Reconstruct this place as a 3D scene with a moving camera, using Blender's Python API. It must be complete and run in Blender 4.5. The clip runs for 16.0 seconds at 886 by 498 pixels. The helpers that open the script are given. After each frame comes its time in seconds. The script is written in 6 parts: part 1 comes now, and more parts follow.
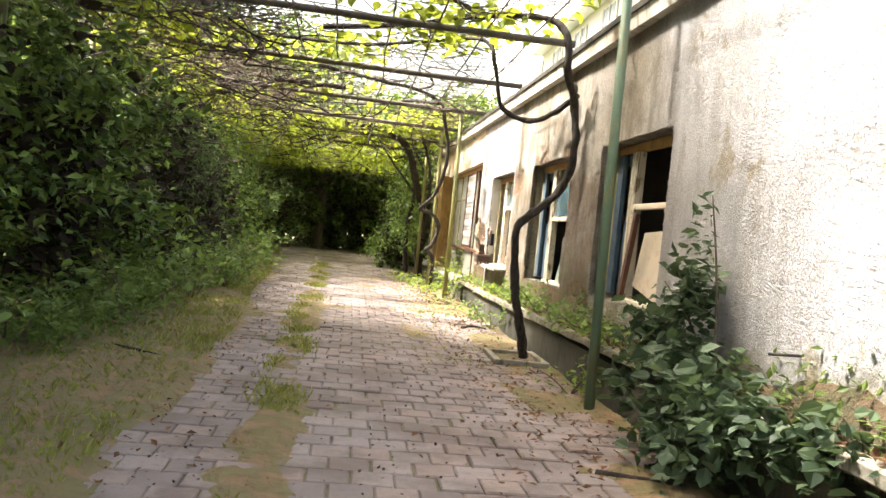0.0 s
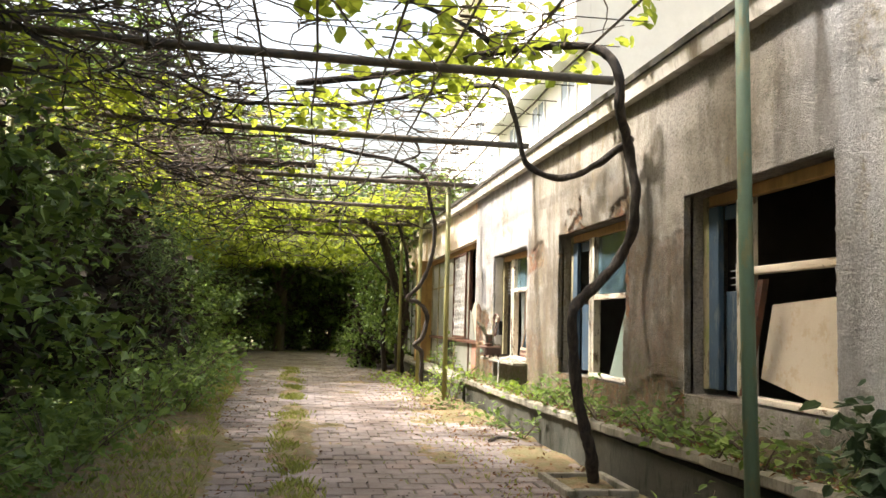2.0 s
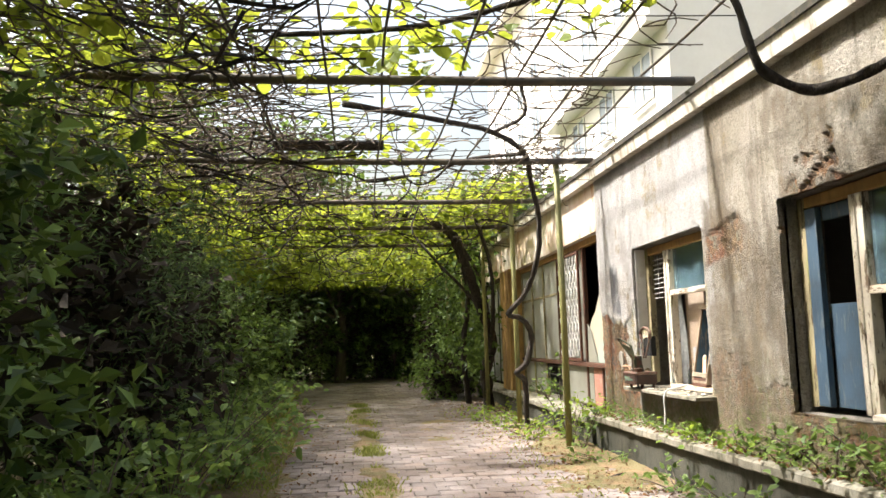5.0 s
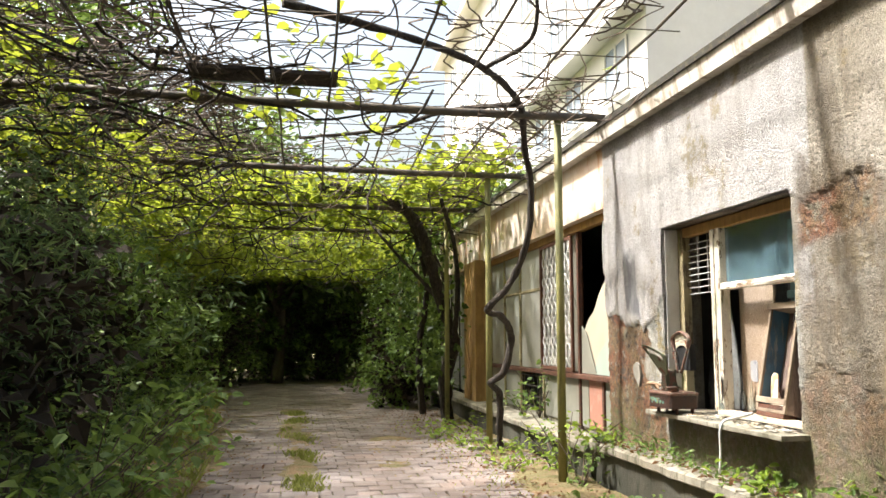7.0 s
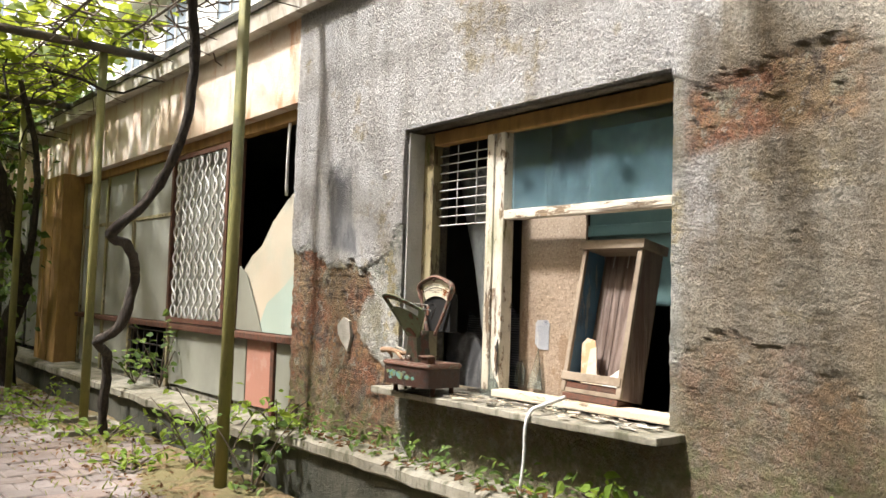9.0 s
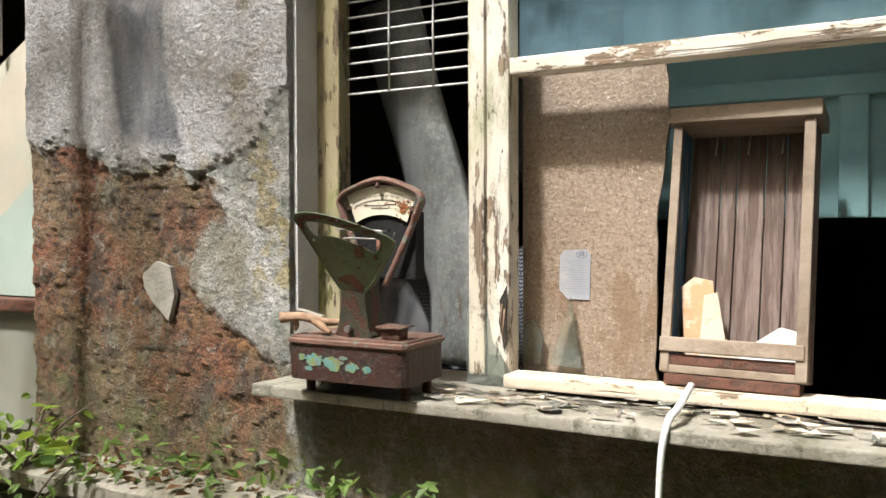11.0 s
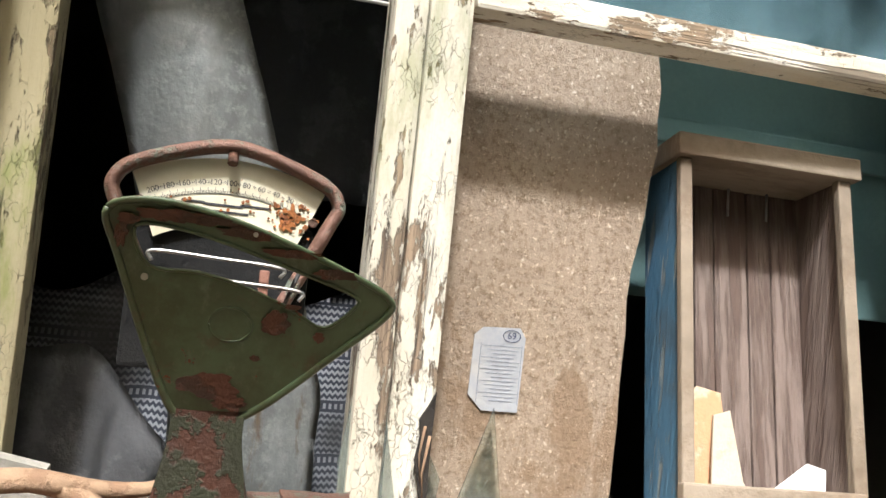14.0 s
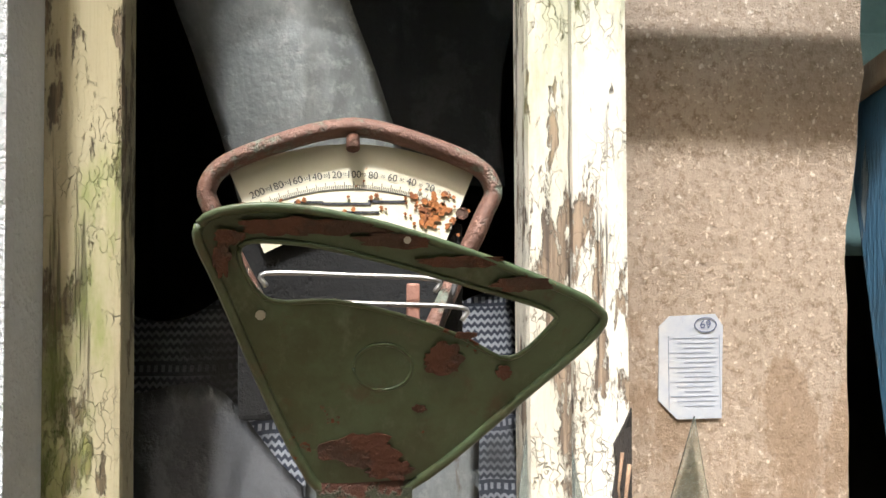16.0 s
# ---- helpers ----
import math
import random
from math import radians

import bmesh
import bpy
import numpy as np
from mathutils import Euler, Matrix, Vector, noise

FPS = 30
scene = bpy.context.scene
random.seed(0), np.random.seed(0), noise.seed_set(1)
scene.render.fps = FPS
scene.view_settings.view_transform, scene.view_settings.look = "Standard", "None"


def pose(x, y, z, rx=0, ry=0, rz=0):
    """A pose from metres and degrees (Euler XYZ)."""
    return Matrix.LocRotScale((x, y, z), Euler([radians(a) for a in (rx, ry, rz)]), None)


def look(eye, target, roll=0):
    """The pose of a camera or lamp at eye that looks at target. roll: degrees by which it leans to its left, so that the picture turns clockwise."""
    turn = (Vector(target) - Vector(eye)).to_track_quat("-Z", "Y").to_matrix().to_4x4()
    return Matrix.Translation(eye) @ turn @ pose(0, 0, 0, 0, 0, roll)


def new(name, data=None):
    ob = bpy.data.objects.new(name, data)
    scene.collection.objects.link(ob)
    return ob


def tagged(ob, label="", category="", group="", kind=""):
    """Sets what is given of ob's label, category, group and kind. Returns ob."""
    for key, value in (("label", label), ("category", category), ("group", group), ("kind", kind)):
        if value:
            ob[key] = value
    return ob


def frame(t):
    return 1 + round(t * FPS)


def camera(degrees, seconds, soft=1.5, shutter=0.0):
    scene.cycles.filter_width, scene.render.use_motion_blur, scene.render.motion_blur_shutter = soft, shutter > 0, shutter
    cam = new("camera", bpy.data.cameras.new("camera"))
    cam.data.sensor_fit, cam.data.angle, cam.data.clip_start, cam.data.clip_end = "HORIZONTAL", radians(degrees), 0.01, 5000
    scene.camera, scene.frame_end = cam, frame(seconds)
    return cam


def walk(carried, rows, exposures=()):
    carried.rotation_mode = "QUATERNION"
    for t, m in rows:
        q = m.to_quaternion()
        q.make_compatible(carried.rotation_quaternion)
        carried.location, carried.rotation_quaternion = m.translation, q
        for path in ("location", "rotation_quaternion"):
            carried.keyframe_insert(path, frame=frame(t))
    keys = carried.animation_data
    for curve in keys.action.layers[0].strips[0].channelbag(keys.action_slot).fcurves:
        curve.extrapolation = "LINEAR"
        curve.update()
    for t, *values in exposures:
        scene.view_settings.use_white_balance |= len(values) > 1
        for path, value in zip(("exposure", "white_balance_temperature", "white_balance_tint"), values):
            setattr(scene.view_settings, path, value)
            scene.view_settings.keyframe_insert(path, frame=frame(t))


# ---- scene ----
cam = camera(56.5, 16.0)
METRES, EYE, TILT, LEAN, TURN = 15.0, 1.28, -0.65, 0.0, -6.4
ROWS = [
    (0.0, 0.0, 0.0, 0.0, 0.06, -0.58, -5.88),
    (0.5, -0.0139, 0.0338, 0.0001, -1.49, 2.35, -3.71),
    (1.0, -0.0294, 0.0683, -0.0001, -1.72, 7.45, -2.32),
    (1.5, -0.0367, 0.1006, -0.001, -3.32, 7.01, -3.01),
    (2.0, -0.0431, 0.1376, 0.001, -3.01, 5.78, -1.51),
    (2.5, -0.0503, 0.1726, 0.0038, -2.88, 5.73, -0.77),
    (3.0, -0.0541, 0.2078, 0.0062, 0.19, 7.58, 0.43),
    (3.5, -0.0657, 0.2398, 0.0068, 5.73, 8.66, 3.2),
    (4.0, -0.0735, 0.2761, 0.0075, 1.78, 8.9, 1.25),
    (4.5, -0.0802, 0.3137, 0.0075, 1.13, 7.16, 1.53),
    (7.0, -0.0985, 0.51, 0.0104, -3.16, 7.04, 0.11),
    (7.5, -0.1047, 0.5491, 0.011, -6.25, 6.07, -2.12),
    (8.0, -0.1069, 0.5942, 0.011, -13.7, 6.5, -2.99),
    (8.5, -0.1118, 0.6392, 0.011, -25.51, 5.19, -2.07),
    (9.0, -0.1104, 0.6826, 0.0098, -32.6, 3.89, -1.43),
    (11.5, -0.0717, 0.8651, 0.0085, -62.33, -0.82, -0.5),
    (12.0, -0.0636, 0.8914, 0.0096, -68.71, 0.27, -2.09),
    (12.5, -0.05, 0.9119, 0.01, -71.32, 1.33, -1.28),
    (13.0, -0.0382, 0.9267, 0.0071, -81.32, 1.93, -1.49),
    (13.5, -0.0323, 0.9325, 0.0106, -95.85, 2.72, -8.21),
    (14.0, -0.0241, 0.9309, 0.0086, -98.06, 3.29, -5.12),
    (14.5, -0.0092, 0.929, 0.0073, -95.21, 1.18, -0.26),
    (15.0, -0.0056, 0.9327, 0.0087, -94.33, -0.27, 0.99),
    (15.5, -0.0057, 0.9348, 0.0101, -92.23, 0.87, 1.13),
    (16.0, -0.0059, 0.9348, 0.0101, -90.72, 1.6, 0.9),
]
EXPOSURES = [(0.0, 2.5, 6750, 11), (1.0, 2.25, 6750, 11), (2.0, 2.0, 6650, 11), (3.0, 1.8, 6500, 10), (4.5, 1.65, 6450, 10), (7.0, 1.55, 6400, 10), (8.0, 1.3, 6350, 10), (9.0, 1.1, 6300, 10), (11.5, 0.9, 6050, 9), (13.0, 0.95, 5950, 8), (14.0, 1.05, 5950, 8), (16.0, 1.25, 5900, 8)]
walk(cam, [(t, pose(0, 0, EYE, TILT, LEAN, TURN) @ pose(METRES * x, METRES * y, METRES * z, 90 + pitch, roll, yaw)) for t, x, y, z, yaw, pitch, roll in ROWS], EXPOSURES)

# ---- light ----
SUN = Vector((-0.50, 0.15, 0.84)).normalized()
sun_data = bpy.data.lights.new("sun", "SUN")
sun_data.energy, sun_data.angle, sun_data.color = 5.0, radians(5.0), (1.0, 0.965, 0.92)
sun_lamp = new("sun", sun_data)
sun_lamp.matrix_world = look(SUN * 60, (0, 0, 0))
world = bpy.data.worlds.new("world")
scene.world = world
world.use_nodes = True
sky = world.node_tree.nodes.new("ShaderNodeTexSky")
sky.sky_type, sky.sun_disc = "NISHITA", False
sky.sun_elevation, sky.sun_rotation = math.asin(SUN.z), math.atan2(SUN.x, SUN.y)
sky.air_density, sky.dust_density, sky.ozone_density = 1.6, 10.0, 0.3
back = world.node_tree.nodes["Background"]
back.inputs["Strength"].default_value = 0.13
world.node_tree.links.new(sky.outputs["Color"], back.inputs["Color"])

# ---- materials ----


def rgb(c):
    return (c[0], c[1], c[2], 1)


class Nodes:
    """A short way to write node materials."""

    def __init__(self, name):
        self.m = bpy.data.materials.new(name)
        self.m.use_nodes = True
        self.t = self.m.node_tree
        self.b = self.t.nodes["Principled BSDF"]
        self.pos = self.t.nodes.new("ShaderNodeNewGeometry").outputs["Position"]

    def link(self, a, b):
        self.t.links.new(a, b)

    def noise(self, scale, detail=5, rough=0.6, stretch=None, shift=0.0):
        n = self.t.nodes.new("ShaderNodeTexNoise")
        n.inputs["Scale"].default_value, n.inputs["Detail"].default_value, n.inputs["Roughness"].default_value = scale, detail, rough
        src = self.pos
        if stretch or shift:
            mp = self.t.nodes.new("ShaderNodeMapping")
            mp.inputs["Scale"].default_value = stretch or (1, 1, 1)
            mp.inputs["Location"].default_value = (shift, shift * 0.7, shift * 1.3)
            self.link(src, mp.inputs["Vector"])
            src = mp.outputs["Vector"]
        self.link(src, n.inputs["Vector"])
        return n.outputs["Fac"]

    def cells(self, scale, stretch=(1, 1, 1), feature="DISTANCE_TO_EDGE", warp=0.0):
        v = self.t.nodes.new("ShaderNodeTexVoronoi")
        v.feature = feature
        v.inputs["Scale"].default_value = scale
        mp = self.t.nodes.new("ShaderNodeMapping")
        mp.inputs["Scale"].default_value = stretch
        src = self.pos
        if warp:
            n = self.t.nodes.new("ShaderNodeTexNoise")
            n.inputs["Scale"].default_value, n.inputs["Detail"].default_value = 40.0, 3
            self.link(src, n.inputs["Vector"])
            m = self.t.nodes.new("ShaderNodeVectorMath")
            m.operation = "MULTIPLY_ADD"
            self.link(n.outputs["Color"], m.inputs[0])
            m.inputs[1].default_value = (warp, warp, warp)
            self.link(src, m.inputs[2])
            src = m.outputs[0]
        self.link(src, mp.inputs["Vector"])
        self.link(mp.outputs["Vector"], v.inputs["Vector"])
        return v.outputs["Distance"]

    def ramp(self, fac, lo, hi):
        r = self.t.nodes.new("ShaderNodeMapRange")
        r.interpolation_type = "SMOOTHSTEP"
        r.inputs["From Min"].default_value, r.inputs["From Max"].default_value = lo, hi
        self.link(fac, r.inputs["Value"])
        return r.outputs["Result"]

    def mix(self, fac, a, b, kind="MIX"):
        n = self.t.nodes.new("ShaderNodeMix")
        n.data_type, n.blend_type = "RGBA", kind
        for sock, v in ((n.inputs[0], fac), (n.inputs[6], a), (n.inputs[7], b)):
            if isinstance(v, (int, float)):
                sock.default_value = v
            elif isinstance(v, tuple):
                sock.default_value = rgb(v)
            else:
                self.link(v, sock)
        return n.outputs[2]

    def math(self, op, a, b=0.0):
        n = self.t.nodes.new("ShaderNodeMath")
        n.operation = op
        for sock, v in ((n.inputs[0], a), (n.inputs[1], b)):
            if isinstance(v, (int, float)):
                sock.default_value = v
            else:
                self.link(v, sock)
        return n.outputs[0]

    def attr(self, name):
        n = self.t.nodes.new("ShaderNodeAttribute")
        n.attribute_name = name
        return n.outputs["Fac"]

    def island(self):
        return self.t.nodes.new("ShaderNodeNewGeometry").outputs["Random Per Island"]

    def each(self):
        return self.t.nodes.new("ShaderNodeObjectInfo").outputs["Random"]

    def bump(self, height, strength, dist=0.01):
        n = self.t.nodes.new("ShaderNodeBump")
        n.inputs["Strength"].default_value, n.inputs["Distance"].default_value = strength, dist
        self.link(height, n.inputs["Height"])
        self.link(n.outputs["Normal"], self.b.inputs["Normal"])

    def out(self, color, rough=0.8, metal=0.0):
        for key, v in (("Base Color", color), ("Roughness", rough), ("Metallic", metal)):
            if isinstance(v, (int, float)):
                self.b.inputs[key].default_value = v
            elif isinstance(v, tuple):
                self.b.inputs[key].default_value = rgb(v)
            else:
                self.link(v, self.b.inputs[key])
        return self.m


def worn(name, base, worn_c, dirt, rough=0.8, metal=0.0, scale=14.0, cut=(0.5, 0.6), bump=0.5, dist=0.004, stretch=None, fine=90.0):
    """Paint or stone with worn patches of a second colour and dirt."""
    n = Nodes(name)
    f1 = n.ramp(n.noise(scale, 6, 0.65, stretch), *cut)
    f2 = n.ramp(n.noise(scale * 0.25, 4, 0.6, None, 3.0), 0.45, 0.75)
    g = n.noise(fine, 4, 0.7, stretch, 7.0)
    c = n.mix(f1, base, worn_c)
    c = n.mix(n.math("MULTIPLY", f2, 0.65), c, dirt)
    c = n.mix(n.math("MULTIPLY", g, 0.55), c, dirt)
    n.bump(n.math("ADD", g, n.math("MULTIPLY", f1, -0.8)), bump, dist)
    return n.out(c, rough, metal)


def cracked_paint(name, paint, aged, wood, dark, along="Z", loss=(0.55, 0.60), moss=0.0):
    """Old oil paint split into scales along the grain, flaked off to bare wood in places."""
    n = Nodes(name)
    st = (1, 1, 0.16) if along == "Z" else (1, 0.16, 1)
    c = n.mix(n.ramp(n.noise(3.5, 5, 0.65, st), 0.36, 0.66), paint, aged)
    c = n.mix(n.math("MULTIPLY", n.ramp(n.noise(150, 4, 0.7), 0.45, 0.7), 0.3), c, aged)
    grain = n.noise(85, 5, 0.7, (1, 1, 0.05) if along == "Z" else (1, 0.05, 1), 4.0)
    w = n.mix(n.ramp(grain, 0.35, 0.65), wood, dark)
    lost = n.ramp(n.noise(17, 7, 0.72, (1, 1, 0.3) if along == "Z" else (1, 0.3, 1), 9.0), *loss)
    crack = n.ramp(n.cells(95, (1, 1, 0.3) if along == "Z" else (1, 0.3, 1), warp=0.03), 0.05, 0.0)
    crack = n.math("MULTIPLY", crack, n.math("MULTIPLY", n.ramp(n.noise(11, 5, 0.7, None, 13.0), 0.46, 0.62), 0.7))
    split = n.ramp(n.noise(30, 5, 0.6, (1, 1, 0.035) if along == "Z" else (1, 0.035, 1), 17.0), 0.62, 0.66)
    c = n.mix(lost, c, w)
    c = n.mix(n.math("MULTIPLY", n.math("MAXIMUM", crack, split), 0.85), c, dark)
    if moss:
        c = n.mix(n.math("MULTIPLY", n.ramp(n.noise(6, 6, 0.7, (1, 1, 0.3), 23.0), 0.5, 0.66), moss), c, (0.16, 0.19, 0.03))
    h = n.math("SUBTRACT", n.math("MULTIPLY", grain, 0.35), n.math("ADD", n.math("MAXIMUM", crack, split), lost))
    n.bump(h, 0.9, 0.004)
    return n.out(c, 0.78)


def fibre_mat():
    n = Nodes("brown_fibreboard")
    c = n.mix(n.ramp(n.noise(2.2, 5, 0.65), 0.35, 0.65), (0.35, 0.27, 0.20), (0.27, 0.20, 0.14))
    c = n.mix(n.ramp(n.noise(70, 6, 0.75), 0.46, 0.68), c, (0.20, 0.14, 0.09))
    c = n.mix(n.math("MULTIPLY", n.ramp(n.noise(120, 3, 0.6, None, 3.0), 0.60, 0.68), 0.75), c, (0.56, 0.44, 0.33))
    c = n.mix(n.math("MULTIPLY", n.ramp(n.cells(38, (1, 1, 1), "F1", 0.02), 0.16, 0.05), 0.7), c, (0.60, 0.50, 0.40))
    c = n.mix(n.math("MULTIPLY", n.ramp(n.noise(4.5, 6, 0.7, (1, 1, 0.45), 19.0), 0.54, 0.60), 0.55), c, (0.19, 0.115, 0.06))
    n.bump(n.math("ADD", n.noise(70, 6, 0.75), n.noise(22, 4, 0.6)), 0.9, 0.006)
    return n.out(c, 0.88)


def enamel_mat():
    n = Nodes("dark_green_enamel")
    c = n.mix(n.ramp(n.noise(11, 6, 0.7), 0.38, 0.64), (0.082, 0.115, 0.058), (0.062, 0.072, 0.032))
    c = n.mix(n.math("MULTIPLY", n.ramp(n.noise(60, 6, 0.75, (1, 1, 0.4), 6.0), 0.52, 0.72), 0.6), c, (0.14, 0.155, 0.10))
    c = n.mix(n.math("MULTIPLY", n.ramp(n.noise(32, 5, 0.7, None, 3.0), 0.55, 0.70), 0.55), c, (0.085, 0.05, 0.025))
    rust = n.mix(n.ramp(n.noise(160, 5, 0.75), 0.4, 0.62), (0.20, 0.055, 0.022), (0.07, 0.028, 0.016))
    rm = n.ramp(n.noise(15, 8, 0.72, None, 11.0), 0.625, 0.645)
    c = n.mix(rm, c, rust)
    n.bump(n.math("SUBTRACT", n.math("MULTIPLY", n.noise(110, 5, 0.7), 0.4), rm), 0.6, 0.003)
    return n.out(c, n.math("ADD", n.math("MULTIPLY", rm, 0.4), 0.42))


def zinc_mat():
    n = Nodes("dull_zinc_sheet")
    c = n.mix(n.ramp(n.noise(5, 6, 0.7, (1, 1, 0.5)), 0.36, 0.66), (0.46, 0.48, 0.47), (0.24, 0.25, 0.24))
    c = n.mix(n.math("MULTIPLY", n.ramp(n.noise(48, 6, 0.75), 0.48, 0.66), 0.55), c, (0.56, 0.57, 0.55))
    c = n.mix(n.math("MULTIPLY", n.ramp(n.noise(9, 6, 0.72, (1, 1, 0.3), 5.0), 0.58, 0.68), 0.7), c, (0.20, 0.12, 0.05))
    n.bump(n.math("ADD", n.noise(14, 5, 0.6), n.noise(70, 3, 0.6)), 0.35, 0.004)
    return n.out(c, 0.45, 0.35)


def leaf_mat(name, dark, light, gloss=0.45, through_c=None, thin=0.45):
    n = Nodes(name)
    c = n.mix(n.math("POWER", n.island(), 1.7), dark, light)
    c = n.mix(n.math("MULTIPLY", n.ramp(n.noise(1.7, 4), 0.42, 0.62), 0.5), c, dark)
    n.out(c, gloss + 0.12)
    n.b.inputs["Specular IOR Level"].default_value = 0.28
    tr = n.t.nodes.new("ShaderNodeBsdfTranslucent")
    n.link(n.mix(0.5, c, through_c or light), tr.inputs["Color"])
    mx = n.t.nodes.new("ShaderNodeMixShader")
    mx.inputs[0].default_value = thin
    n.link(n.b.outputs[0], mx.inputs[1])
    n.link(tr.outputs[0], mx.inputs[2])
    n.link(mx.outputs[0], n.t.nodes["Material Output"].inputs["Surface"])
    return n.m


def stucco():
    n = Nodes("roughcast_plaster")
    bare, tint = n.attr("bare"), n.attr("base")
    big = n.noise(0.75, 5, 0.65)
    streak = n.noise(2.2, 5, 0.65, (1, 2.2, 0.35), 2.0)
    gr = n.noise(75, 4, 0.7)
    c = n.mix(n.ramp(big, 0.38, 0.66), (0.65, 0.60, 0.52), (0.42, 0.365, 0.27))
    c = n.mix(n.math("MULTIPLY", n.ramp(streak, 0.48, 0.68), 0.7), c, (0.22, 0.18, 0.125))
    # Whiter mix: clean near plaster, and painted sunlight on the upper wall.
    c = n.mix(n.math("MULTIPLY", n.attr("lighter"), 0.85), c, n.mix(n.ramp(streak, 0.4, 0.7), (0.80, 0.80, 0.82), (0.66, 0.655, 0.65)))
    c = n.mix(n.math("MULTIPLY", n.ramp(n.noise(1.9, 5, 0.7, None, 9.0), 0.58, 0.68), 0.7), c, (0.42, 0.33, 0.16))
    # Recesses of the roughcast are darkened in colour, for the shade in them.
    pits = n.ramp(n.noise(34, 6, 0.72, (1, 1, 1.5), 2.5), 0.52, 0.36)
    c = n.mix(n.math("MULTIPLY", n.ramp(gr, 0.35, 0.6), 0.3), c, (0.15, 0.14, 0.12))
    c = n.mix(n.math("MULTIPLY", pits, n.math("SUBTRACT", 0.5, n.math("MULTIPLY", n.attr("lighter"), 0.25))), c, (0.13, 0.12, 0.10))
    stain = n.ramp(n.noise(2.8, 6, 0.7, (1, 1, 0.55), 81.0), 0.50, 0.64)
    c = n.mix(n.math("MULTIPLY", stain, n.math("SUBTRACT", 0.6, n.math("MULTIPLY", n.attr("lighter"), 0.42))), c, (0.20, 0.165, 0.115))
    hair = n.math("MULTIPLY", n.ramp(n.cells(1.5, (1, 1, 0.7), warp=0.5), 0.010, 0.0), n.ramp(n.noise(0.9, 3, 0.6, None, 91.0), 0.45, 0.55))
    n2 = n.noise(3.1, 6, 0.7, None, 5.0)
    b = n.mix(n.ramp(n2, 0.40, 0.60), (0.36, 0.145, 0.07), (0.34, 0.235, 0.12))
    b = n.mix(n.math("MULTIPLY", n.ramp(n.noise(2.4, 6, 0.7, None, 51.0), 0.54, 0.62), 0.7), b, (0.50, 0.25, 0.085))
    b = n.mix(n.math("MULTIPLY", n.ramp(n.noise(11, 6, 0.75, None, 61.0), 0.56, 0.62), 0.8), b, (0.50, 0.46, 0.37))
    b = n.mix(n.ramp(n.noise(7, 5, 0.7, None, 1.0), 0.5, 0.68), b, (0.135, 0.105, 0.08))
    b = n.mix(n.math("MULTIPLY", n.ramp(n.noise(4.3, 5, 0.7, None, 12.0), 0.56, 0.66), 0.8), b, (0.36, 0.36, 0.26))
    b = n.mix(n.math("MULTIPLY", n.ramp(n.noise(17, 5, 0.75, None, 41.0), 0.5, 0.64), 0.8), b, (0.075, 0.05, 0.035))
    b = n.mix(n.math("MULTIPLY", gr, 0.4), b, (0.11, 0.075, 0.05))
    joint = n.ramp(n.cells(8.5, (1, 1, 1.7), warp=0.12), 0.06, 0.0)
    b = n.mix(n.math("MULTIPLY", joint, 0.6), b, (0.085, 0.065, 0.045))
    g = n.mix(n.ramp(n.noise(9, 5, 0.7, None, 8.0), 0.4, 0.65), (0.60, 0.59, 0.55), (0.34, 0.345, 0.31))
    g = n.mix(n.math("MULTIPLY", n.ramp(n.noise(5, 5, 0.7, None, 15.0), 0.55, 0.68), 0.6), g, (0.22, 0.27, 0.16))
    g = n.mix(n.math("MULTIPLY", n.ramp(n.noise(3.7, 5, 0.7, None, 71.0), 0.54, 0.64), 0.7), g, (0.46, 0.36, 0.13))
    g = n.mix(n.math("MULTIPLY", pits, 0.35), g, (0.12, 0.11, 0.09))
    g = n.mix(n.math("MULTIPLY", n.ramp(n.noise(1.5, 6, 0.7, None, 101.0), 0.46, 0.6), 0.7), g, (0.31, 0.27, 0.165))
    g = n.mix(n.math("MULTIPLY", n.ramp(n.noise(2.1, 6, 0.7, None, 111.0), 0.52, 0.62), 0.6), g, (0.20, 0.195, 0.17))
    c = n.mix(tint, c, g)
    w = n.mix(n.ramp(n.noise(1.7, 6, 0.7, (1, 1.6, 0.5), 21.0), 0.35, 0.65), (0.30, 0.225, 0.135), (0.17, 0.14, 0.10))
    c = n.mix(n.math("MULTIPLY", n.attr("grime"), n.math("MULTIPLY", n.ramp(n.noise(2.6, 6, 0.75, None, 31.0), 0.34, 0.66), 0.85)), c, w)
    c = n.mix(n.math("MULTIPLY", n.attr("grime"), n.math("MULTIPLY", gr, 0.35)), c, (0.10, 0.085, 0.06))
    c = n.mix(n.math("MULTIPLY", hair, 0.75), c, (0.07, 0.055, 0.04))
    c = n.mix(bare, c, b)
    c = n.mix(n.math("MULTIPLY", n.attr("moss"), n.ramp(n.noise(15, 7, 0.75, None, 121.0), 0.36, 0.58)), c, n.mix(n.ramp(n.noise(11, 5), 0.4, 0.6), (0.20, 0.16, 0.09), (0.17, 0.19, 0.065)))
    c = n.mix(n.attr("cement"), c, n.mix(n.ramp(n.noise(5, 4, 0.6, (1, 1.5, 0.5), 4.0), 0.4, 0.65), (0.17, 0.17, 0.18), (0.30, 0.30, 0.295)))
    n.bump(n.math("SUBTRACT", n.math("ADD", n.noise(36, 5, 0.8), gr), n.math("ADD", n.math("MULTIPLY", pits, 0.7), n.math("ADD", hair, n.math("MULTIPLY", joint, bare)))), 1.0, 0.05)
    return n.out(c, 0.93)


